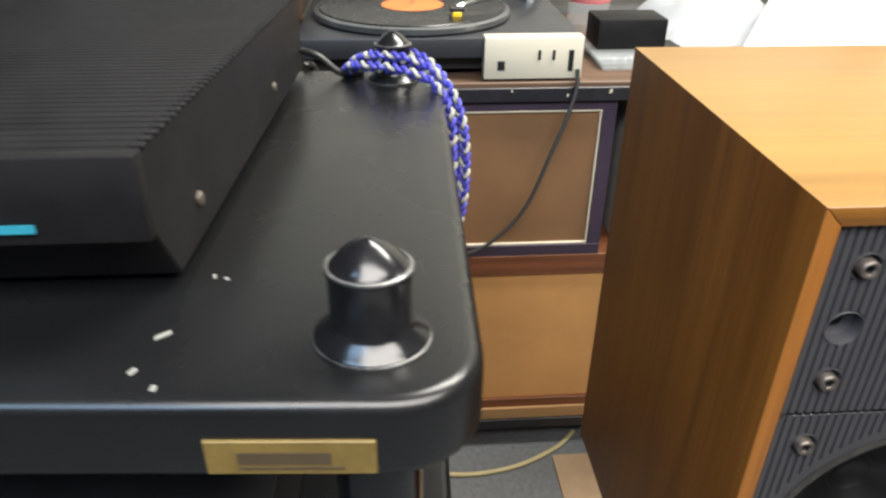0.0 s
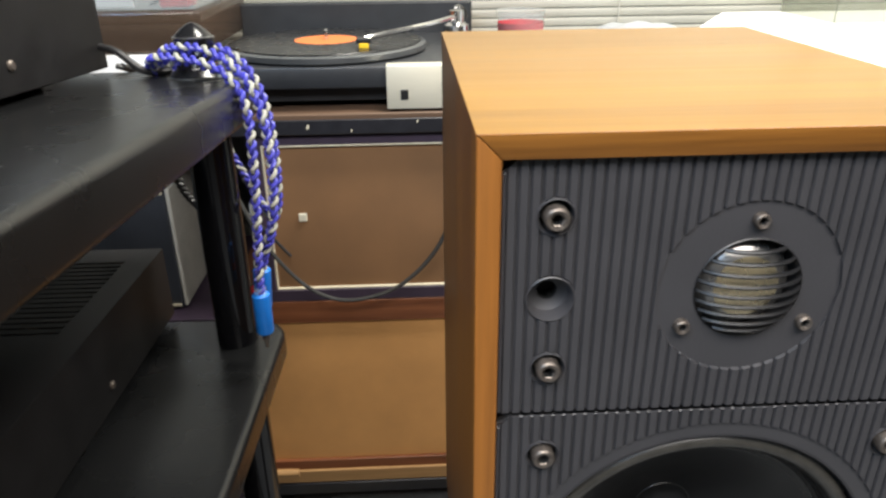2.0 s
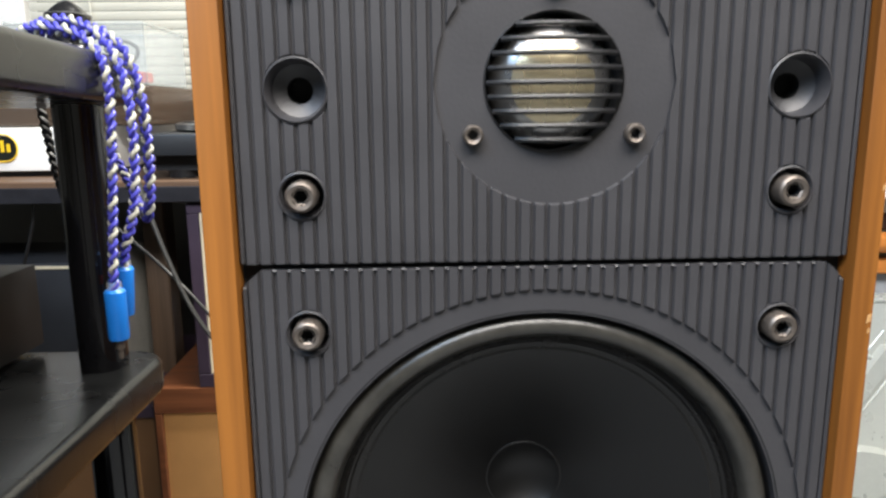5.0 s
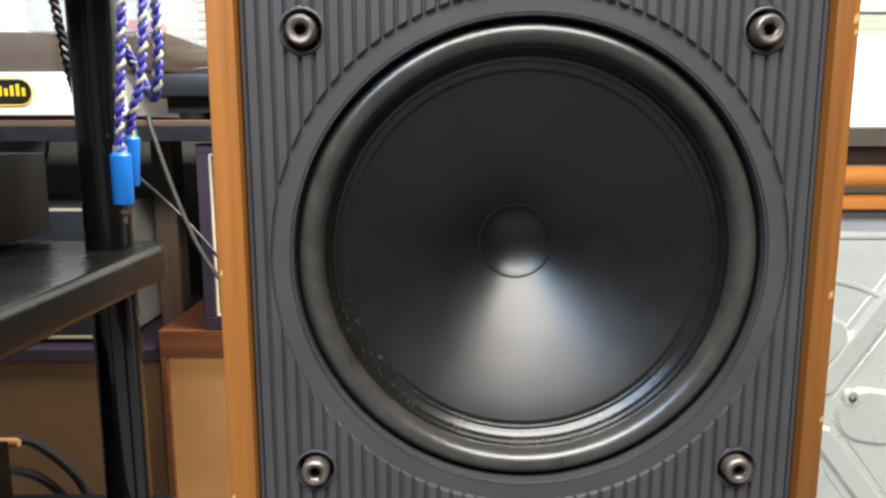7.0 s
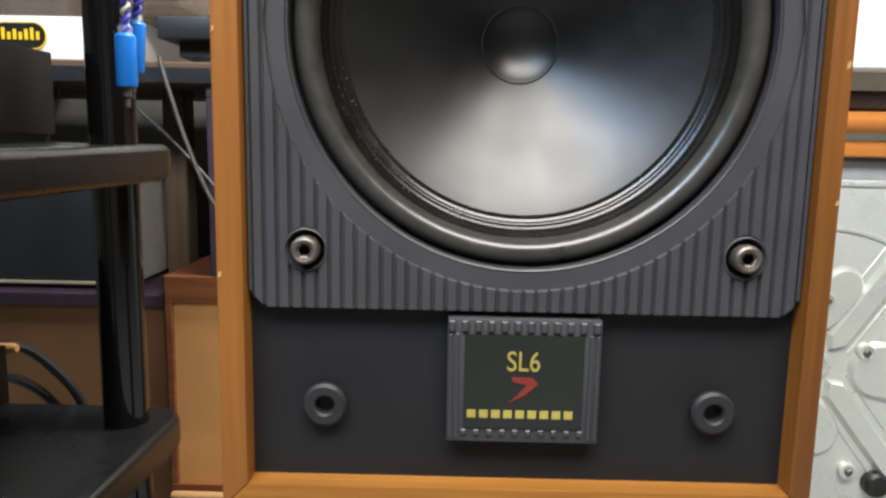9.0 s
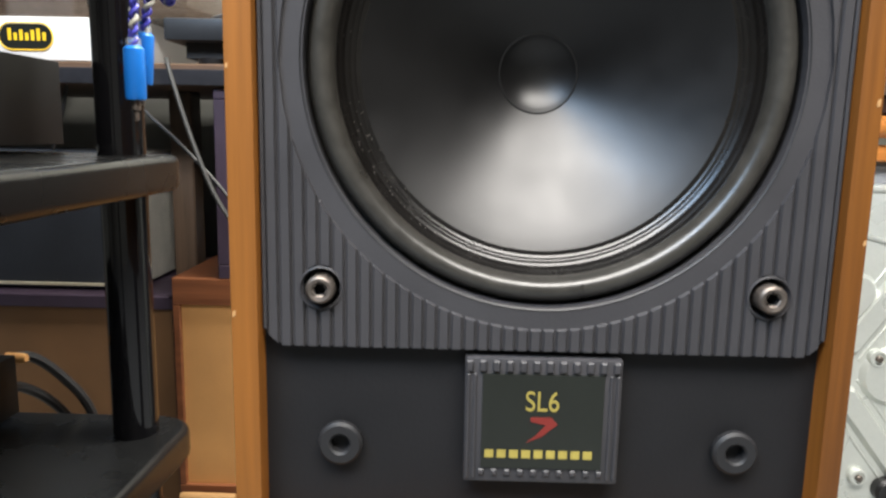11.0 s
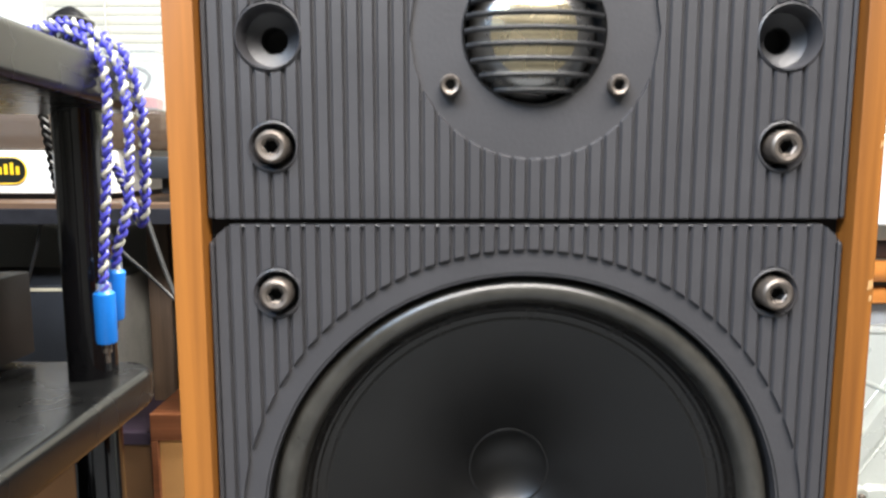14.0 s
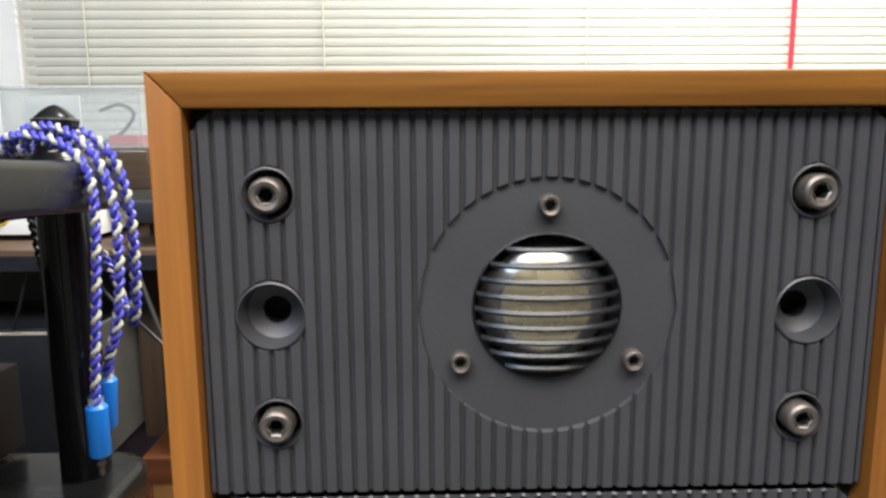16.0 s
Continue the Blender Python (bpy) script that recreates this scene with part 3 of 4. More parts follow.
def amplifier(x0, x1, y0, y1, z0, z1, label, ribs, foot=0.006, face=0.0):
    root = thing("amplifier", ((x0 + x1) / 2, (y0 + y1) / 2, z0), label, "amplifier")
    if face:
        prism(bm := bmesh.new(), [(y0 + 0.022, z0 + foot), (y1, z0 + foot), (y1, z1), (y0 + 0.004, z1), (y0 + 0.004, z0 + face)], "x", x0, x1, 0.0008, 1)
        part("case", bm, M["ampblack"], root)
        part("faceplate", boxm(x0 - 0.002, x1 + 0.0015, y0 - 0.003, y0 + 0.0038, z0 + face - 0.001, z1 + 0.001, 0.0010, 2), M["ampblack"], root, "black front plate")
    else:
        part("case", boxm(x0, x1, y0, y1, z0 + foot, z1, 0.0012, 2), M["ampblack"], root)
    for x in (x0 + 0.04, x1 - 0.04):
        for y in (y0 + 0.05, y1 - 0.05):
            part("foot", lathe(bmesh.new(), [(0.012, z0), (0.014, z0 + foot)], (x, y, 0), "z", 20), M["black"], root)
    bm = bmesh.new()
    if ribs == "teeth":
        n = int((y1 - y0 - 0.02) / 0.0068)
        for i in range(n):
            y = y0 + 0.008 + i * 0.0068
            box(bm, x1 - 0.0035, x1 + 0.0007, y, y + 0.0036, z1 - 0.0012, z1 + 0.0009, 0.0004, 1)
            box(bm, x0 + 0.004, x1 - 0.0037, y + 0.001, y + 0.0022, z1 - 0.0005, z1 + 0.0002)
        part("cooling_rib", bm, M["ampblack"], root, "row of fine black ribs")
    elif ribs == "slots":
        for i in range(16):
            y = y1 - 0.03 - i * 0.0075
            # dark strip on the case, painting the shade of an open slot
            box(bm, x1 - 0.085, x1 - 0.022, y, y + 0.003, z1 - 0.0005, z1 + 0.0006)
        part("vent_slot", bm, M["hole"], root, "row of vent slots, their shade painted as dark strips")
    else:
        bm.free()
    for y in (y0 + 0.055, y0 + 0.235):
        part("screw", lathe(bmesh.new(), [(0.0034, 0.0), (0.0034, 0.0010), (0.0024, 0.0020), (0, 0.0020)], (x1, y, z0 + 0.022), "x", 12, cap=False), M["steel"], root)
    return root


a1 = amplifier(-0.800, -0.360, -0.040, 0.322, RTOP, RTOP + 0.061, "black metal amplifier with finely ribbed top on the rack's top shelf", "teeth", 0.005, 0.032)
part("display", boxm(-0.452, -0.394, -0.0445, -0.0425, RTOP + 0.0362, RTOP + 0.0388), M["display"], a1, "small teal display")
rebase(lean(a1, 0.0))
rebase(lean(amplifier(-0.800, -0.352, -0.03, 0.338, RMID, RMID + 0.073, "black metal component with vent slots on the rack's middle shelf", "slots")))
rebase(lean(amplifier(-0.800, -0.392, -0.03, 0.318, RLOW, RLOW + 0.055, "black metal component on the rack's lower shelf", "")))


# ---- braided cables over the rack's corner ----
def braided_cable(path, plug, ring, tilt=0.0):
    p = smooth_path(path, 10)
    root = thing("braided_cable", path[-1], "blue and white braided audio cable hanging over the rack's corner", "cable", "braided cables")
    length = [0.0]
    for a, b in zip(p, p[1:]):
        length.append(length[-1] + (b - a).length)
    n = max(40, int(length[-1] / 0.0014))
    fine = []
    k = 0
    for i in range(n + 1):
        d = length[-1] * i / n
        while k < len(p) - 2 and length[k + 1] < d:
            k += 1
        f = (d - length[k]) / max(1e-6, length[k + 1] - length[k])
        fine.append((p[k].lerp(p[k + 1], f), d))
    up = Vector((0.3, 0.9, 0.2))
    lines = [[], [], []]
    for i, (q, d) in enumerate(fine):
        t = (fine[min(i + 1, n)][0] - fine[max(i - 1, 0)][0]).normalized()
        side = t.cross(up).normalized()
        up = side.cross(t).normalized()
        for j in range(3):
            a = 2 * math.pi * (d / 0.0205 + j / 3)
            lines[j].append(q + side * math.sin(a) * 0.0035 + up * math.sin(2 * a) * 0.0017)
    for j in range(3):
        part("strand", tube(bmesh.new(), lines[j], 0.00160, 8), M["white_braid"] if j == 0 else M["blue"], root, "glossy white strand" if j == 0 else "blue strand")
    if plug:
        e = Vector(path[-1])
        b = part("plug", lathe(bmesh.new(), [(0.0030, 0.008), (0.0034, 0.002), (0.0060, 0.0), (0.0068, -0.001), (0.0068, -0.0320), (0.0062, -0.0335), (0, -0.0335)], e, "z", 24, cap=False), M["plugblue"], root, "bright blue plug barrel")
        part("contact", lathe(bmesh.new(), [(0.0030, -0.0335), (0.0030, -0.0400), (0.0016, -0.0405), (0.0016, -0.0470), (0, -0.0475)], e, "z", 12, cap=False), M["steel"], b)
        part("sleeve", lathe(bmesh.new(), [(0.0046, 0.006), (0.0050, 0.0), (0.0050, -0.0005)], e, "z", 16, cap=False), M["clear"], b)
        if ring:
            part("ring", lathe(bmesh.new(), [(0.0070, -0.016), (0.0073, -0.017), (0.0073, -0.022), (0.0070, -0.023)], e + Vector((-0.002, 0, 0)), "z", 24, cap=False), M["red"], b, "red ring")
    if plug and tilt:
        turn = Matrix.Translation(path[-1]) @ Matrix.Rotation(radians(tilt), 4, "Y") @ Matrix.Translation(path[-1]).inverted()
        for o in (b, *b.children):
            o.data.transform(turn)
    return rebase(root)


braided_cable([(-0.318, 0.318, 0.901), (-0.315, 0.304, 0.912), (-0.302, 0.282, 0.9195), (-0.277, 0.268, 0.9205), (-0.253, 0.260, 0.913), (-0.2395, 0.255, 0.892), (-0.2375, 0.250, 0.855), (-0.2395, 0.246, 0.808), (-0.242, 0.244, 0.772), (-0.243, 0.244, 0.752)], True, False)
braided_cable([(-0.316, 0.332, 0.901), (-0.310, 0.316, 0.914), (-0.295, 0.290, 0.9245), (-0.268, 0.276, 0.9255), (-0.244, 0.266, 0.913), (-0.2305, 0.260, 0.887), (-0.2265, 0.256, 0.848), (-0.2300, 0.255, 0.805), (-0.2400, 0.260, 0.778), (-0.2445, 0.264, 0.763)], True, True, 4)
braided_cable([(-0.312, 0.344, 0.901), (-0.304, 0.332, 0.912), (-0.288, 0.314, 0.9205), (-0.262, 0.300, 0.9225), (-0.242, 0.294, 0.906), (-0.2325, 0.290, 0.878), (-0.2300, 0.288, 0.846), (-0.2310, 0.288, 0.815), (-0.236, 0.294, 0.796), (-0.246, 0.310, 0.794), (-0.262, 0.334, 0.808), (-0.280, 0.352, 0.832)], False, False)


def cable(path, r, material, label, name="cable"):
    return tagged(part(name, tube(bmesh.new(), smooth_path(path, 10), r, 8), material), label, "cable")


tw = thing("twisted_cable", (-0.335, 0.37, 0.80), "twisted pair of thin black cables hanging behind the rack post", "cable")
line = smooth_path([(-0.352, 0.340, 0.906), (-0.350, 0.362, 0.897), (-0.345, 0.370, 0.879), (-0.340, 0.370, 0.847), (-0.335, 0.370, 0.813), (-0.328, 0.370, 0.790), (-0.318, 0.374, 0.772)], 14)
for ph in (0.0, math.pi):
    part("strand", tube(bmesh.new(), [p + Vector((math.cos(1.1 * k + ph), math.sin(1.1 * k + ph), 0)) * 0.0022 for k, p in enumerate(line)], 0.0021, 8), M["black"], tw)
rebase(tw)
cable([(-0.352, 0.310, 0.925), (-0.338, 0.306, 0.921), (-0.322, 0.306, 0.9080), (-0.306, 0.318, 0.9055)], 0.0027, M["black"], "short black cable on the rack's top shelf")
cable([(-0.394, 0.320, 0.512), (-0.382, 0.336, 0.508), (-0.366, 0.350, 0.486), (-0.350, 0.360, 0.455), (-0.340, 0.368, 0.40)], 0.0042, M["black"], "black cable behind the lower component")
cable([(-0.394, 0.306, 0.492), (-0.39, 0.330, 0.484), (-0.378, 0.348, 0.466), (-0.366, 0.360, 0.44), (-0.358, 0.37, 0.40)], 0.0042, M["black"], "black cable behind the lower component")


tagged(part("cable_plug", lathe(bmesh.new(), [(0, -0.004), (0.0042, -0.004), (0.0042, 0.010), (0.003, 0.013), (0, 0.013)], (-0.392, 0.322, 0.512), "x", 16, cap=False), M["tan"]), "small tan plug behind the lower component", "plug")


# ---- speaker stand, under the loudspeaker ----
st = thing("speaker_stand", (0, 0.13, FLOOR), "plain black loudspeaker stand", "stand")
part("top_plate", boxm(-0.07, 0.07, 0.06, 0.20, SZ0 - 0.008, SZ0, 0.002, 2), M["rackblack"], st)
part("column", boxm(-0.03, 0.03, 0.10, 0.16, FLOOR + 0.012, SZ0 - 0.008, 0.003, 2), M["rackblack"], st)
part("base_plate", boxm(-0.08, 0.08, 0.05, 0.23, FLOOR, FLOOR + 0.012, 0.003, 2), M["rackblack"], st)
rebase(st)


# ---- floor, walls, ceiling ----
def structure(name, bm, material, label, category):
    return tagged(part(name, bm, material, None, smooth=False), label, category, kind="structure")


structure("floor", boxm(-2.4, 2.6, -2.4, 1.25, FLOOR - 0.1, FLOOR), M["carpet"], "grey short-pile carpet floor", "floor")
structure("wall_north", boxm(-2.4, 2.6, 1.15, 1.25, FLOOR, CEIL), M["wall"], "plain pale painted wall behind the blind", "wall")
structure("wall_south", boxm(-2.4, 2.6, -2.5, -2.4, FLOOR, CEIL), M["wall"], "plain pale painted wall", "wall")
structure("wall_west", boxm(-2.5, -2.4, -2.5, 1.25, FLOOR, CEIL), M["wall"], "plain pale painted wall", "wall")
structure("wall_east", boxm(2.6, 2.7, -2.5, 1.25, FLOOR, CEIL), M["wall"], "plain pale painted wall", "wall")
structure("ceiling", boxm(-2.5, 2.7, -2.5, 1.25, CEIL, CEIL + 0.1), M["ceiling"], "plain pale ceiling", "ceiling")

# ---- cabinets along the wall ----
CY = 0.693


def framed_cabinet(name, x0, x1, y0, y1, z0, z1, border, front, frame_mat, piping, label, category):
    """A cabinet with a cloth front inside a raised border."""
    root = thing(name, ((x0 + x1) / 2, (y0 + y1) / 2, z0), label, category)
    part("body", boxm(x0, x1, y0 + 0.012, y1, z0, z1, 0.001, 1), frame_mat, root)
    l, r, b, t = border
    for nm, q in (("rail", (x0, x1, z1 - t, z1)), ("rail", (x0, x1, z0, z0 + b)), ("stile", (x0, x0 + l, z0 + b, z1 - t)), ("stile", (x1 - r, x1, z0 + b, z1 - t))):
        part(nm, boxm(q[0], q[1], y0, y0 + 0.013, q[2], q[3], 0.0012, 1), frame_mat, root)
    part("grille_cloth", boxm(x0 + l, x1 - r, y0 + 0.006, y0 + 0.0118, z0 + b, z1 - t), front, root)
    if piping:
        bm = bmesh.new()
        w = 0.003
        for q in ((x0 + l, x1 - r, z1 - t - w, z1 - t), (x0 + l, x1 - r, z0 + b, z0 + b + w), (x0 + l, x0 + l + w, z0 + b + w, z1 - t - w), (x1 - r - w, x1 - r, z0 + b + w, z1 - t - w)):
            box(bm, q[0], q[1], y0 + 0.001, y0 + 0.0059, q[2], q[3], 0.0008, 1)
        part("piping", bm, M["cream"], root, "thin cream piping")
    return root


u = framed_cabinet("speaker_cabinet", -0.345, 0.036, CY, 0.98, 0.503, 0.752, (0.016, 0.021, 0.019, 0.013), M["cloth"], M["purple"], True, "old loudspeaker with brown cloth front and cream piping", "loudspeaker")
part("emblem", boxm(-0.288, -0.276, CY + 0.003, CY + 0.006, 0.628, 0.640, 0.001, 1), M["alu"], u, "small square chrome emblem")
rebase(u)
lo = framed_cabinet("wooden_cabinet", -0.409, 0.16, CY, 1.02, 0.141, 0.503, (0.010, 0.014, 0.066, 0.037), M["tan"], M["mahog"], False, "low mahogany cabinet with a tan cloth front", "cabinet")
part("plinth_strip", boxm(-0.400, 0.158, CY - 0.006, CY - 0.0005, 0.166, 0.190, 0.001, 1), M["tanwood"], lo, "pale wooden strip")
part("plinth", boxm(-0.40, 0.158, CY - 0.008, CY - 0.001, 0.143, 0.165, 0.001, 1), M["edgeblack"], lo, "black plinth edge")
for x in (-0.37, 0.13):
    for y in (CY + 0.05, 0.97):
        part("foot", boxm(x - 0.02, x + 0.02, y - 0.02, y + 0.02, FLOOR, 0.141), M["black"], lo)
rebase(lo)
lf = framed_cabinet("wooden_cabinet", -1.05, -0.412, CY + 0.01, 1.02, FLOOR, 0.474, (0.012, 0.0015, 0.03, 0.018), M["cloth"], M["purple"], False, "low cabinet with brown front and purple-black top edge", "cabinet")
rebase(lf)

# long table top with turntables, on legs
tb = thing("table", (-0.5, 0.9, FLOOR), "long wooden table with a chipped black front edge", "table")
part("tabletop", boxm(-1.15, 0.150, CY - 0.006, 1.12, 0.755, 0.782, 0.0015, 1), M["shelftop"], tb)
part("edging", boxm(-1.15, 0.150, CY - 0.0095, CY - 0.0062, 0.755, 0.775, 0.001, 1), M["edgeblack"], tb, "chipped glossy black edging")
for x, z, a in ((-0.262, 0.766, 0.0022), (-0.205, 0.760, 0.0012), (-0.118, 0.771, 0.0014), (-0.040, 0.764, 0.0016), (0.020, 0.769, 0.0024), (0.052, 0.772, 0.0016), (-0.480, 0.768, 0.0014)):
    bm = prism(bmesh.new(), [(x - a, z - a * 1.5), (x + a * 0.6, z - a), (x + a, z + a), (x - a * 0.4, z + a * 1.4)], "y", CY - 0.0100, CY - 0.0085)
    part("chip", bm, M["cream"], tb, "tiny pale chip")
for x in (-0.458, 0.10, -1.1):
    part("leg", boxm(x, x + 0.034, 0.83, 0.87, FLOOR, 0.755, 0.002, 1), M["legwood"], tb)
rebase(tb)

# ---- black turntable ----
def turntable():
    root = thing("turntable", (-0.205, 0.88, 0.782), "black record turntable with silver control panel and a record on it", "turntable")
    x0, x1, y0, y1 = -0.408, -0.019, 0.693, 1.02
    part("plinth", boxm(x0, x1, y0 + 0.006, y1, 0.812, 0.840, 0.003, 2), M["ttgrey"], root)
    part("base", boxm(x0 + 0.02, x1 - 0.02, y0 + 0.03, y1 - 0.01, 0.792, 0.812), M["black"], root)
    for x in (x0 + 0.05, x1 - 0.05):
        for y in (y0 + 0.05, y1 - 0.05):
            part("foot", lathe(bmesh.new(), [(0.020, 0.782), (0.022, 0.793)], (x, y, 0), "z", 24), M["black"], root)
    pn = part("control_panel", boxm(-0.157, -0.023, y0 - 0.004, y0 + 0.02, 0.786, 0.842, 0.0012, 2), M["alu"], root, "brushed silver control panel")
    part("button", boxm(-0.139, -0.129, y0 - 0.0055, y0 - 0.003, 0.798, 0.811, 0.0005, 1), M["black"], pn)
    for x in (-0.0825, -0.063):
        part("lever", boxm(x - 0.0018, x + 0.0018, y0 - 0.006, y0 - 0.003, 0.812, 0.825, 0.0004, 1), M["black"], pn)
    part("slider", boxm(-0.0425, -0.0355, y0 - 0.005, y0 - 0.003, 0.796, 0.825, 0.0004, 1), M["black"], pn)
    c = (-0.2475, 0.846, 0)
    part("platter", lathe(bmesh.new(), [(0, 0.841), (0.142, 0.841), (0.146, 0.843), (0.146, 0.850), (0.143, 0.852), (0, 0.852)], c, "z", 96, cap=False), M["platter"], root, "grey metal platter")
    part("tonearm", tube(bmesh.new(), smooth_path([(-0.188, 0.776, 0.864), (-0.166, 0.79, 0.867), (-0.10, 0.845, 0.873), (-0.062, 0.905, 0.875), (-0.050, 0.95, 0.873)], 8), 0.0036, 8), M["chrome"], root, "chrome tonearm")
    part("arm_pivot", lathe(bmesh.new(), [(0.020, 0.840), (0.020, 0.860), (0.012, 0.864), (0.012, 0.882), (0, 0.884)], (-0.050, 0.95, 0), "z", 24, cap=False), M["chrome"], root)
    part("counterweight", lathe(bmesh.new(), [(0, -0.012), (0.013, -0.012), (0.013, 0.012), (0, 0.012)], (-0.043, 0.985, 0.874), "y", 20, cap=False), M["chrome"], root)
    hs = part("headshell", boxm(-0.198, -0.178, 0.760, 0.788, 0.860, 0.866, 0.001, 1), M["black"], root)
    part("cartridge", boxm(-0.1945, -0.1815, 0.759, 0.772, 0.8535, 0.860, 0.0008, 1), M["yellow"], hs, "yellow cartridge tip")
    part("dust_cover", boxm(x0, x1, 1.022, 1.04, 0.812, 0.890, 0.003, 1), M["ttgrey"], root, "black raised back cover")
    return rebase(root)


turntable()
rec = thing("record", (-0.2475, 0.846, 0.852), "black vinyl record with an orange label on the platter", "record")
part("disc", lathe(bmesh.new(), [(0, 0.8522), (0.138, 0.8522), (0.139, 0.853), (0.138, 0.8540), (0.051, 0.8544), (0, 0.8544)], (-0.2475, 0.846, 0), "z", 96, cap=False), M["vinyl"], rec)
part("record_label", lathe(bmesh.new(), [(0.0465, 0.8545), (0.0464, 0.8548), (0, 0.8548)], (-0.2475, 0.846, 0), "z", 64, cap=False), M["orange"], rec, "orange paper label")
part("spindle", lathe(bmesh.new(), [(0.0036, 0.8548), (0.0036, 0.868), (0, 0.870)], (-0.2475, 0.846, 0), "z", 12, cap=False), M["chrome"], rec)
rebase(rec)

# ---- white turntable with smoked cover ----
wt = thing("turntable", (-0.70, 0.9, 0.782), "white record player with a smoked brown plastic cover", "turntable")
part("plinth", boxm(-0.95, -0.468, 0.765, 1.06, 0.790, 0.848, 0.002, 2), M["white"], wt, "white plinth")
part("base", boxm(-0.93, -0.48, 0.78, 1.05, 0.782, 0.790), M["black"], wt)
part("dust_cover", boxm(-0.945, -0.405, 0.775, 1.055, 0.849, 0.903, 0.004, 2), M["smoke"], wt, "smoked brown plastic cover")
lg = prism(bmesh.new(), rounded(-0.66, -0.588, 0.805, 0.838, 0.016, 6), "y", 0.7625, 0.7652)
bd = part("badge", lg, M["badge"], wt, "black badge with rounded ends and a yellow rim")
rim = rounded(-0.6615, -0.5865, 0.8035, 0.8395, 0.0175, 6)
part("rim", tube(bmesh.new(), [(u, 0.7626, v) for u, v in rim] + [(rim[0][0], 0.7626, rim[0][1])], 0.0010, 6), M["yellow"], bd)
bm = bmesh.new()
for x, h in ((-0.646, 0.016), (-0.638, 0.010), (-0.630, 0.014), (-0.622, 0.010), (-0.614, 0.014), (-0.606, 0.016), (-0.598, 0.011)):
    box(bm, x - 0.0022, x + 0.0022, 0.7618, 0.7626, 0.816, 0.816 + h)
part("lettering_bar", bm, M["yellow"], bd, "yellow bars of lettering")
rebase(wt)

# ---- clear plastic bin ----
bn = thing("plastic_bin", (-0.51, 0.88, 0.904), "clear plastic bin with papers and small red things", "bin")
w = 0.002
for q in ((-0.60, -0.415, 0.79, 0.79 + w), (-0.60, -0.415, 0.95 - w, 0.95), (-0.60, -0.60 + w, 0.79 + w, 0.95 - w), (-0.415 - w, -0.415, 0.79 + w, 0.95 - w)):
    part("side", boxm(q[0], q[1], q[2], q[3], 0.9045, 0.985), M["clear"], bn)
part("bottom", boxm(-0.598, -0.417, 0.792, 0.948, 0.9045, 0.9065), M["clear"], bn)
part("rim", tube(bmesh.new(), [(-0.60, 0.79, 0.985), (-0.415, 0.79, 0.985), (-0.415, 0.95, 0.985), (-0.60, 0.95, 0.985), (-0.60, 0.79, 0.985)], 0.003, 8), M["clear"], bn)
part("paper", boxm(-0.575, -0.500, 0.80, 0.803, 0.908, 0.975), M["paper"], bn, "white paper")
part("red_pack", boxm(-0.465, -0.425, 0.80, 0.84, 0.907, 0.922, 0.002, 1), M["red"], bn, "small red pack")
part("grey_loop", tube(bmesh.new(), smooth_path([(-0.48, 0.81, 0.91), (-0.45, 0.81, 0.925), (-0.432, 0.81, 0.95), (-0.45, 0.81, 0.963), (-0.478, 0.81, 0.955)], 8), 0.0025, 8), M["greycord"], bn, "dark loop of cable")
rebase(bn)

# ---- record box on the low cabinet ----
rb = thing("record_box", (-0.7, 0.85, 0.474), "dark printed record box with worn pale edges", "box")
part("case", boxm(-0.97, -0.482, 0.735, 0.90, 0.476, 0.668, 0.002, 1), M["boxdark"], rb)
part("edge_side", boxm(-0.4818, -0.476, 0.737, 0.90, 0.478, 0.668, 0.002, 1), M["greyside"], rb, "worn pale grey side")
for z in (0.480, 0.660):
    part("edge_strip", boxm(-0.97, -0.484, 0.7325, 0.7348, z, z + 0.0045, 0.0006, 1), M["cream"], rb, "pale strip along the edge")
rebase(rb)

# ---- blind ----
bl = thing("window_blind", (0.3, 1.09, 1.7), "cream horizontal slatted window blind, closed", "blind")
me0 = None
for k in range(57):
    z = 0.83 + 0.0156 * k
    if me0 is None:
        bm = bmesh.new()
        prism(bm, [(0.0022, -0.0068), (0.0030, -0.0068), (-0.0006, 0.0), (-0.0022, 0.0068), (-0.0030, 0.0068), (-0.0016, 0.0)], "x", -0.72, 1.35)
        o = part("slat", bm, M["blind"], bl)
        me0 = o.data
    else:
        o = new("slat", me0)
        o.parent = bl
    o.location = (0, 1.09, z)
for x in (-0.612, -0.206, 0.25, 0.95):
    part("cord", tube(bmesh.new(), [(x, 1.080, 0.82), (x, 1.080, 1.72)], 0.0012, 6), M["cordgrey"], bl)
part("pull_cord", tube(bmesh.new(), [(0.612, 1.078, 0.90), (0.612, 1.078, 1.72)], 0.0042, 8), M["redcord"], bl, "red pull cord")
part("headrail", boxm(-0.72, 1.35, 1.07, 1.11, 1.72, 1.75), M["blind"], bl)
for o in bl.children:
    o.matrix_parent_inverse = Matrix.Translation(bl.location).inverted()

# white window casing beside the blind
structure("trim", boxm(-0.86, -0.735, 1.10, 1.149, 0.80, 1.78, 0.004, 2), M["white"], "white painted window casing", "trim")

# ---- right-hand table ----
rt = thing("side_table", (0.8, 0.8, FLOOR), "dark brown table with orange wooden rail", "table")
TY = 0.55
part("tabletop", boxm(0.30, 1.5, TY, 1.06, 0.730, 0.750, 0.002, 1), M["darkbrown"], rt)
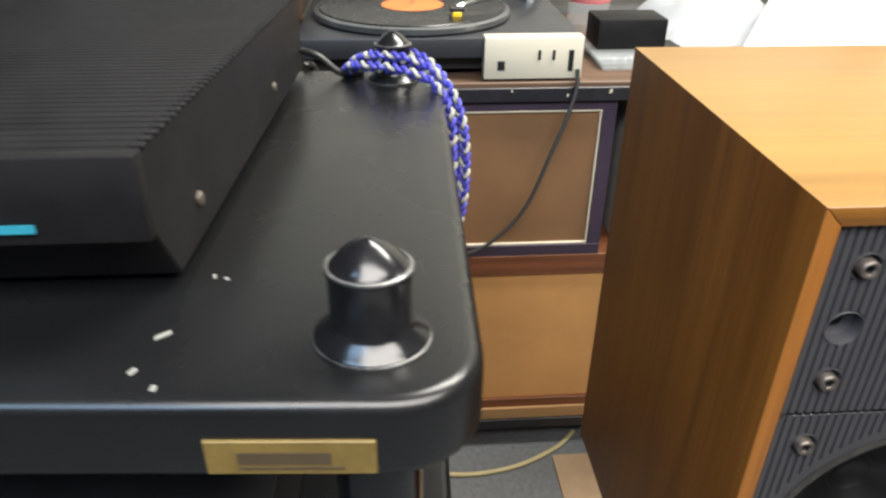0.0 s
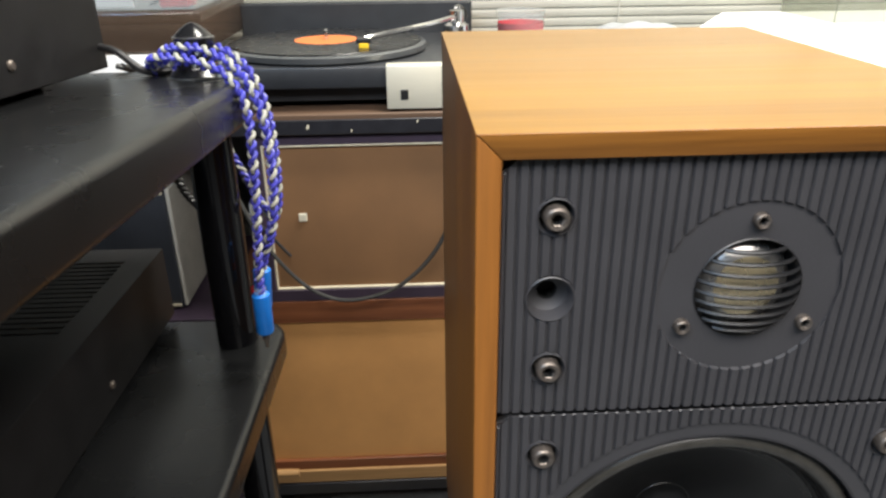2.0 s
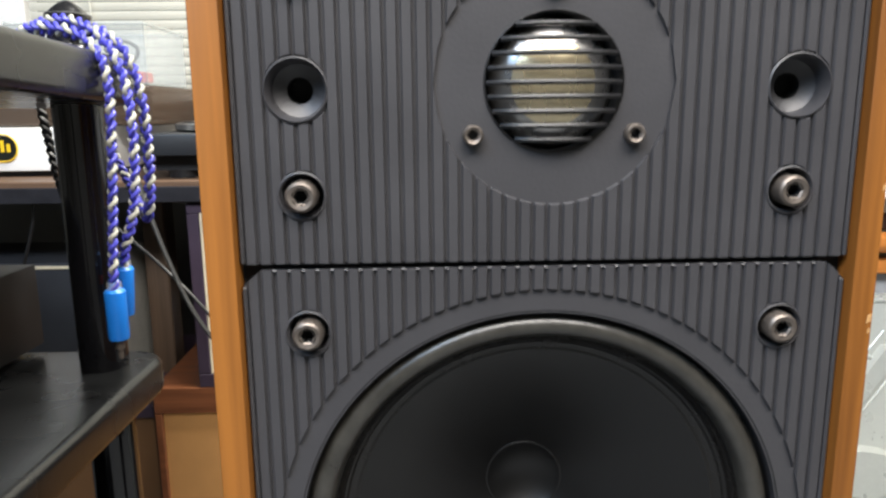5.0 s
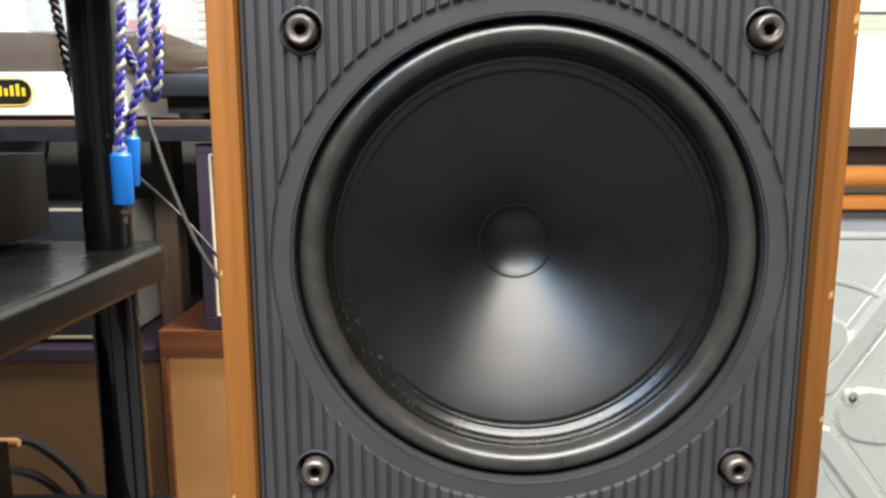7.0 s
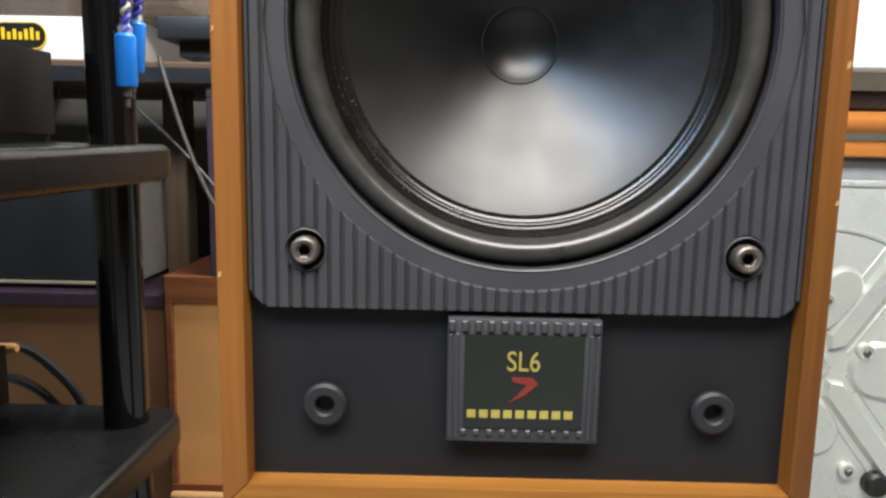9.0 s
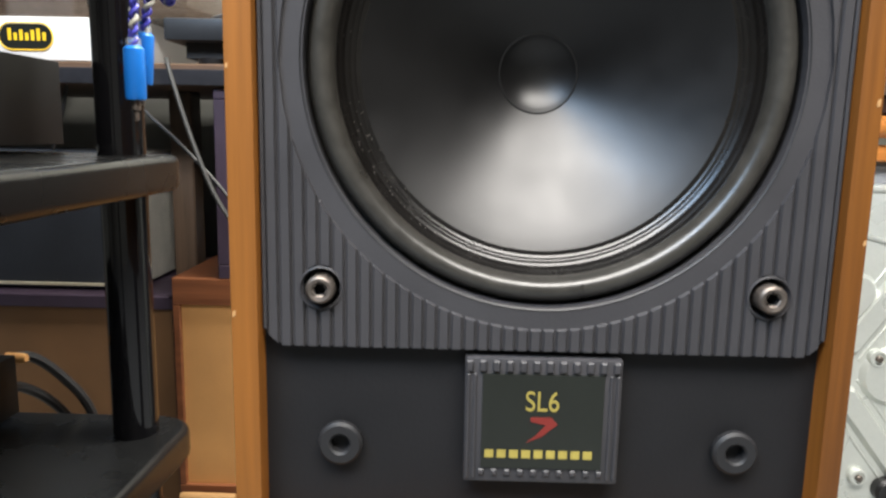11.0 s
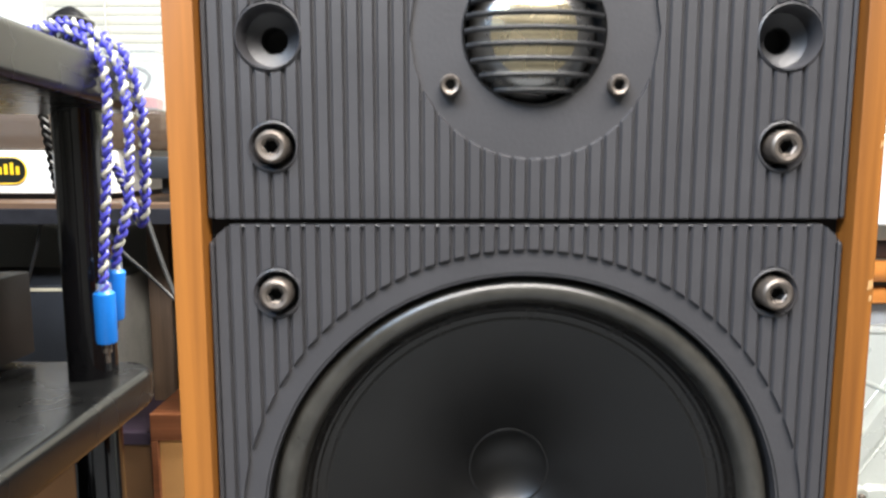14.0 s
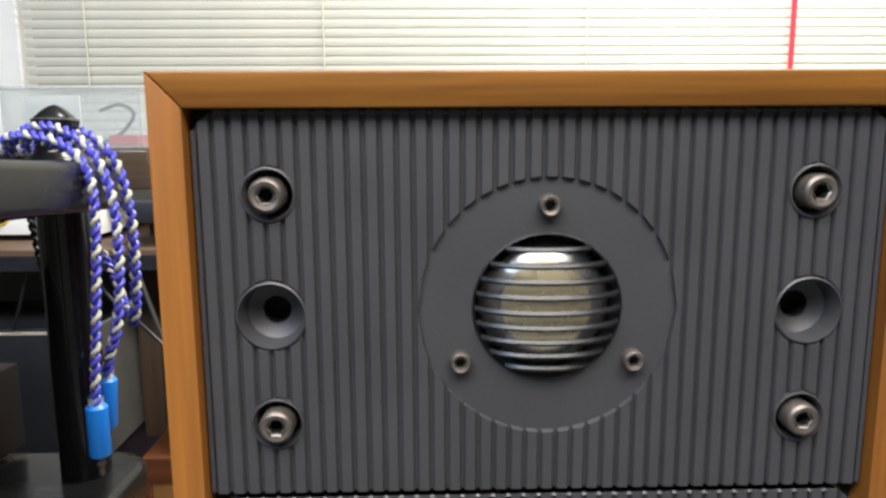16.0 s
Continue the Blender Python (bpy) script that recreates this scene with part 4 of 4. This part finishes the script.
part("rail", tube(bmesh.new(), [(0.30, TY - 0.002, 0.7165), (1.5, TY - 0.002, 0.7165)], 0.0118, 16), M["orangewood"], rt, "round orange wooden rail")
part("apron", boxm(0.30, 1.5, TY + 0.004, TY + 0.02, 0.679, 0.697, 0.002, 1), M["orangewood"], rt)
for x in (0.30, 1.45):
    part("leg", boxm(x, x + 0.05, 0.9, 0.95, FLOOR, 0.730), M["darkbrown"], rt)
rebase(rt)
# white sheets, cut at a slant towards the window
bm = prism(bmesh.new(), [(0.105, TY - 0.035), (1.40, TY - 0.035), (1.40, 1.04), (0.42, 1.04)], "z", 0.7692, 0.862, 0.002, 1)
tagged(part("white_board", bm, M["paper"]), "thick white board lying on the table", "board")
bm = prism(bmesh.new(), [(0.20, TY + 0.0), (1.45, TY - 0.02), (1.45, 1.0), (0.48, 1.0)], "z", 0.7502, 0.7690, 0.001, 1)
tagged(part("magazine", bm, M["greyside"]), "thin grey-brown magazine lying under the white board", "magazine")


def pressing(outline, y, h=0.004, inset=0.005):
    """A raised field with sloping sides, pressed out of the sheet, from an outline in the x-z plane."""
    bm = bmesh.new()
    lo = [bm.verts.new((p[0], y + 0.001, p[1])) for p in outline]
    n = len(outline)
    hi = []
    for k in range(n):
        p, a, b = (Vector(outline[q % n]) for q in (k, k - 1, k + 1))
        d = ((p - a).normalized() + (b - p).normalized()).normalized()
        hi.append(bm.verts.new((p.x - d.y * inset, y - h, p.y + d.x * inset)))
    for k in range(n):
        bm.faces.new((lo[k], lo[(k + 1) % n], hi[(k + 1) % n], hi[k]))
    bm.faces.new(hi)
    return bm


def capsule(cx, cz, length, width, turn, n=8):
    """An anticlockwise outline with round ends."""
    a = radians(turn)
    u, v = Vector((math.cos(a), math.sin(a))), Vector((-math.sin(a), math.cos(a)))
    pts = []
    for sgn, off in ((1, -90), (-1, 90)):
        for k in range(n + 1):
            b = radians(off + 180 * k / n)
            pts.append(Vector((cx, cz)) + u * (sgn * (length - width) / 2) + (u * math.cos(b) + v * math.sin(b)) * width / 2)
    return pts


def steel_panel():
    root = thing("steel_panel", (0.8, TY, FLOOR), "pressed pale grey steel panel with raised ribs and bolts", "panel")
    y = TY + 0.002
    m = M["steelpanel"]
    part("sheet", boxm(0.30, 1.25, y, y + 0.012, FLOOR, 0.655, 0.004, 2), m, root)
    hx, hz = 0.396, 0.443
    part("hub", lathe(bmesh.new(), [(0.0165, 0.001), (0.0150, -0.004), (0.0105, -0.005), (0.0085, -0.002), (0.0, -0.002)], (hx, y, hz), "y", 28, cap=False), m, root)
    # four broad arms from the hub, each with a raised field
    for turn, ln in ((56, 0.17), (-52, 0.20), (128, 0.10), (230, 0.12)):
        a = radians(turn)
        mid = Vector((hx, hz)) + Vector((math.cos(a), math.sin(a))) * (0.020 + ln / 2)
        part("arm", pressing(capsule(mid.x, mid.y, ln, 0.030, turn, 2), y, 0.0070, 0.0055), m, root)
        for off in (-0.0215, 0.0215):
            u, v = Vector((math.cos(a), 0, math.sin(a))), Vector((-math.sin(a), 0, math.cos(a)))
            p0 = Vector((hx, y, hz)) + u * 0.030 + v * off
            part("rib", tube(bmesh.new(), [p0, p0 + u * (ln - 0.01)], 0.0016, 8), m, root)
    # slots and fields between the arms
    for cx, cz, ln, wd, tn in ((0.407, 0.520, 0.086, 0.050, 52), (0.396, 0.370, 0.078, 0.060, -55), (0.478, 0.436, 0.094, 0.070, -10), (0.345, 0.450, 0.06, 0.05, 0)):
        part("raised_field", pressing(capsule(cx, cz, ln, wd, tn), y, 0.0065, 0.0060), m, root)
    for cx, cz in ((0.449, 0.460), (0.442, 0.317), (0.399, 0.519), (0.388, 0.366)):
        part("bolt_seat", lathe(bmesh.new(), [(0.0105, 0.001), (0.0095, -0.0078), (0.0070, -0.0084), (0.0060, -0.0070), (0, -0.0070)], (cx, y, cz), "y", 24, cap=False), m, root)
        part("bolt", lathe(bmesh.new(), [(0.0040, -0.006), (0.0040, -0.0100), (0.0028, -0.0112), (0, -0.0112)], (cx, y, cz), "y", 12, cap=False), M["steel"], root)
    part("knob", lathe(bmesh.new(), [(0.0150, 0.001), (0.0150, -0.010), (0.0120, -0.014), (0.0060, -0.012), (0, -0.012)], (0.476, y, 0.302), "y", 28, cap=False), M["black"], root, "dark round knob")
    pts = [Vector((0.396 + 0.157 * math.cos(radians(q)), y, 0.443 + 0.157 * math.sin(radians(q)))) for q in range(20, 161, 7)]
    part("rib", tube(bmesh.new(), pts, 0.0030, 8), m, root)
    part("rib", tube(bmesh.new(), [(0.31, y, 0.649), (1.24, y, 0.649)], 0.0030, 8), m, root, "raised upper rib")
    return rebase(root)


steel_panel()
tagged(part("grey_box", boxm(0.30, 1.2, TY + 0.022, TY + 0.25, FLOOR, 0.677, 0.003, 1), M["bag"]), "grey box behind the steel panel", "box")

# clear cover on the white board
cv = thing("dust_cover", (0.65, 0.9, 0.862), "clear plastic dust cover standing on the white board", "cover")
X0, X1, Y0, Y1, Z0, Z1 = 0.52, 1.10, 0.86, 1.03, 0.863, 0.940
for q in ((X0, X1, Y0, Y0 + 0.003), (X0, X1, Y1 - 0.003, Y1), (X0, X0 + 0.003, Y0 + 0.003, Y1 - 0.003), (X1 - 0.003, X1, Y0 + 0.003, Y1 - 0.003)):
    part("pane", boxm(q[0], q[1], q[2], q[3], Z0, Z1), M["cover"], cv)
part("pane", boxm(X0, X1, Y0, Y1, Z1, Z1 + 0.003), M["cover"], cv)
part("edge", tube(bmesh.new(), [(X0, Y0, Z1), (X1, Y0, Z1)], 0.0022, 6), M["boxdark"], cv, "dark upper edge")
rebase(cv)


def plastic_bag():
    """A crumpled sheet draped into a low mound with a curled rim."""
    bm = bmesh.new()
    n, m = 36, 18
    rows = []
    for i in range(m + 1):
        f = i / m
        row = []
        for k in range(n):
            a = 2 * math.pi * k / n
            r = 0.115 * f * (1 + 0.10 * math.sin(3 * a + 1) + 0.05 * math.sin(7 * a))
            x, y = r * math.cos(a) * 1.15, r * math.sin(a)
            h = 0.075 * (1 - f ** 2.2) + 0.010 * f + 0.010 * noise.noise(Vector((x * 40, y * 40, 3.0))) * (0.3 + f)
            row.append(bm.verts.new((0.235 + x, 0.915 + y, 0.786 + max(0.0, h))))
        rows.append(row)
    for a, b in zip(rows, rows[1:]):
        for k in range(n):
            if a is rows[0]:
                bm.faces.new((a[0], b[k], b[(k + 1) % n])) if k else None
            else:
                bm.faces.new((a[k], a[(k + 1) % n], b[(k + 1) % n], b[k]))
    bmesh.ops.remove_doubles(bm, verts=bm.verts, dist=1e-5)
    ob = tagged(part("plastic_bag", bm, M["bag"], None, angle=60), "crumpled pale grey plastic bag on the table", "bag")
    mod = ob.modifiers.new("thick", "SOLIDIFY")
    mod.thickness = 0.0015
    return ob


plastic_bag()

# small things beside the black turntable
tagged(part("black_box", boxm(0.024, 0.128, 0.79, 0.86, 0.7985, 0.842, 0.003, 2), M["ampblack"]), "small black plastic box on clear cases", "box")
for k in range(3):
    tagged(part("disc_case", boxm(0.020 - 0.003 * k, 0.140 - 0.002 * k, 0.735 + 0.004 * k, 0.865, 0.7825 + 0.0053 * k, 0.7875 + 0.0053 * k, 0.001, 1), M["clear"]), "clear plastic disc case in a stack", "case", "stack of disc cases")
tb2 = thing("plastic_tub", (0.06, 0.99, 0.782), "clear plastic tub with a red label", "tub")
part("wall", lathe(bmesh.new(), [(0.034, 0.783), (0.040, 0.875), (0.042, 0.877)], (0.06, 0.99, 0), "z", 28, cap=False), M["clear"], tb2)
part("label_band", lathe(bmesh.new(), [(0.0372, 0.832), (0.0388, 0.858)], (0.06, 0.99, 0), "z", 28, cap=False), M["red"], tb2, "red label band")
rebase(tb2)

# cables round the cabinets
cable([(-0.030, 0.684, 0.800), (-0.030, 0.678, 0.775), (-0.040, 0.672, 0.740), (-0.058, 0.668, 0.690), (-0.092, 0.664, 0.602), (-0.140, 0.662, 0.547), (-0.190, 0.661, 0.524), (-0.240, 0.661, 0.522), (-0.286, 0.663, 0.548), (-0.332, 0.668, 0.607), (-0.365, 0.675, 0.680), (-0.392, 0.682, 0.760), (-0.40, 0.688, 0.785), (-0.405, 0.70, 0.787)], 0.0030, M["greycord"], "grey cable hanging before the brown loudspeaker")
cable([(-0.300, 0.674, 0.585), (-0.345, 0.678, 0.640), (-0.395, 0.684, 0.690), (-0.43, 0.69, 0.720), (-0.45, 0.70, 0.745)], 0.0022, M["black"], "thin black cable under the table")
cable([(-0.548, 0.72, 0.755), (-0.556, 0.72, 0.720), (-0.575, 0.725, 0.670)], 0.0022, M["black"], "thin black cable under the table")
cable([(-0.34, 0.640, FLOOR + 0.004), (-0.26, 0.632, FLOOR + 0.004), (-0.17, 0.618, FLOOR + 0.004), (-0.08, 0.632, FLOOR + 0.004), (0.0, 0.672, FLOOR + 0.004), (0.04, 0.71, FLOOR + 0.004)], 0.0042, M["yellowcord"], "yellowed cable lying on the carpet")
tagged(part("cardboard_sheet", boxm(-0.012, 0.22, 0.40, 0.655, FLOOR, FLOOR + 0.004, 0.001, 1), M["cardboard"]), "flat piece of brown cardboard on the carpet", "cardboard")
st2 = lathe(bmesh.new(), [(0, -0.402), (0.0050, -0.402), (0.0066, -0.399), (0.0070, -0.385), (0.0066, -0.345), (0.0060, -0.325), (0, -0.325)], (0, 0.676, 0.1975), "x", 14, cap=False)
tagged(part("wooden_stick", st2, M["tanwood"]), "pale round wooden stick on the cabinet's plinth strip", "stick")

# pale board beside the brown loudspeaker
tagged(part("pale_board", boxm(0.070, 0.078, 0.72, 0.95, 0.503, 0.750, 0.001, 1), M["greyside"]), "pale upright board beside the brown loudspeaker", "board")
tagged(part("pale_board", boxm(-0.400, -0.352, 0.88, 0.888, 0.503, 0.590, 0.001, 1), M["white"]), "small white board behind the table leg", "board")

# flakes on the rack's top
for k, (x, y, a, b) in enumerate(((-0.362, -0.054, 0.0034, 0.0013), (-0.366, -0.074, 0.0018, 0.0012), (-0.357, -0.083, 0.0015, 0.0010), (-0.353, -0.014, 0.0018, 0.0007), (-0.348, -0.016, 0.0014, 0.0007))):
    z = RTOP - LEAN_BACK * (y - 0.1)
    bm = prism(bmesh.new(), [(-a, -b), (a * 0.8, -b * 0.7), (a, b), (-a * 0.7, b * 0.8)], "z", 0, 0.0006)
    ob = part("flake", bm, M["flake"])
    ob.location, ob.rotation_euler = (x, y, z + 0.0001), (-math.atan(LEAN_BACK), 0, 0.6 + 0.4 * k)
    tagged(ob, "tiny pale flake lying on the black shelf", "flake", "flakes on the rack")
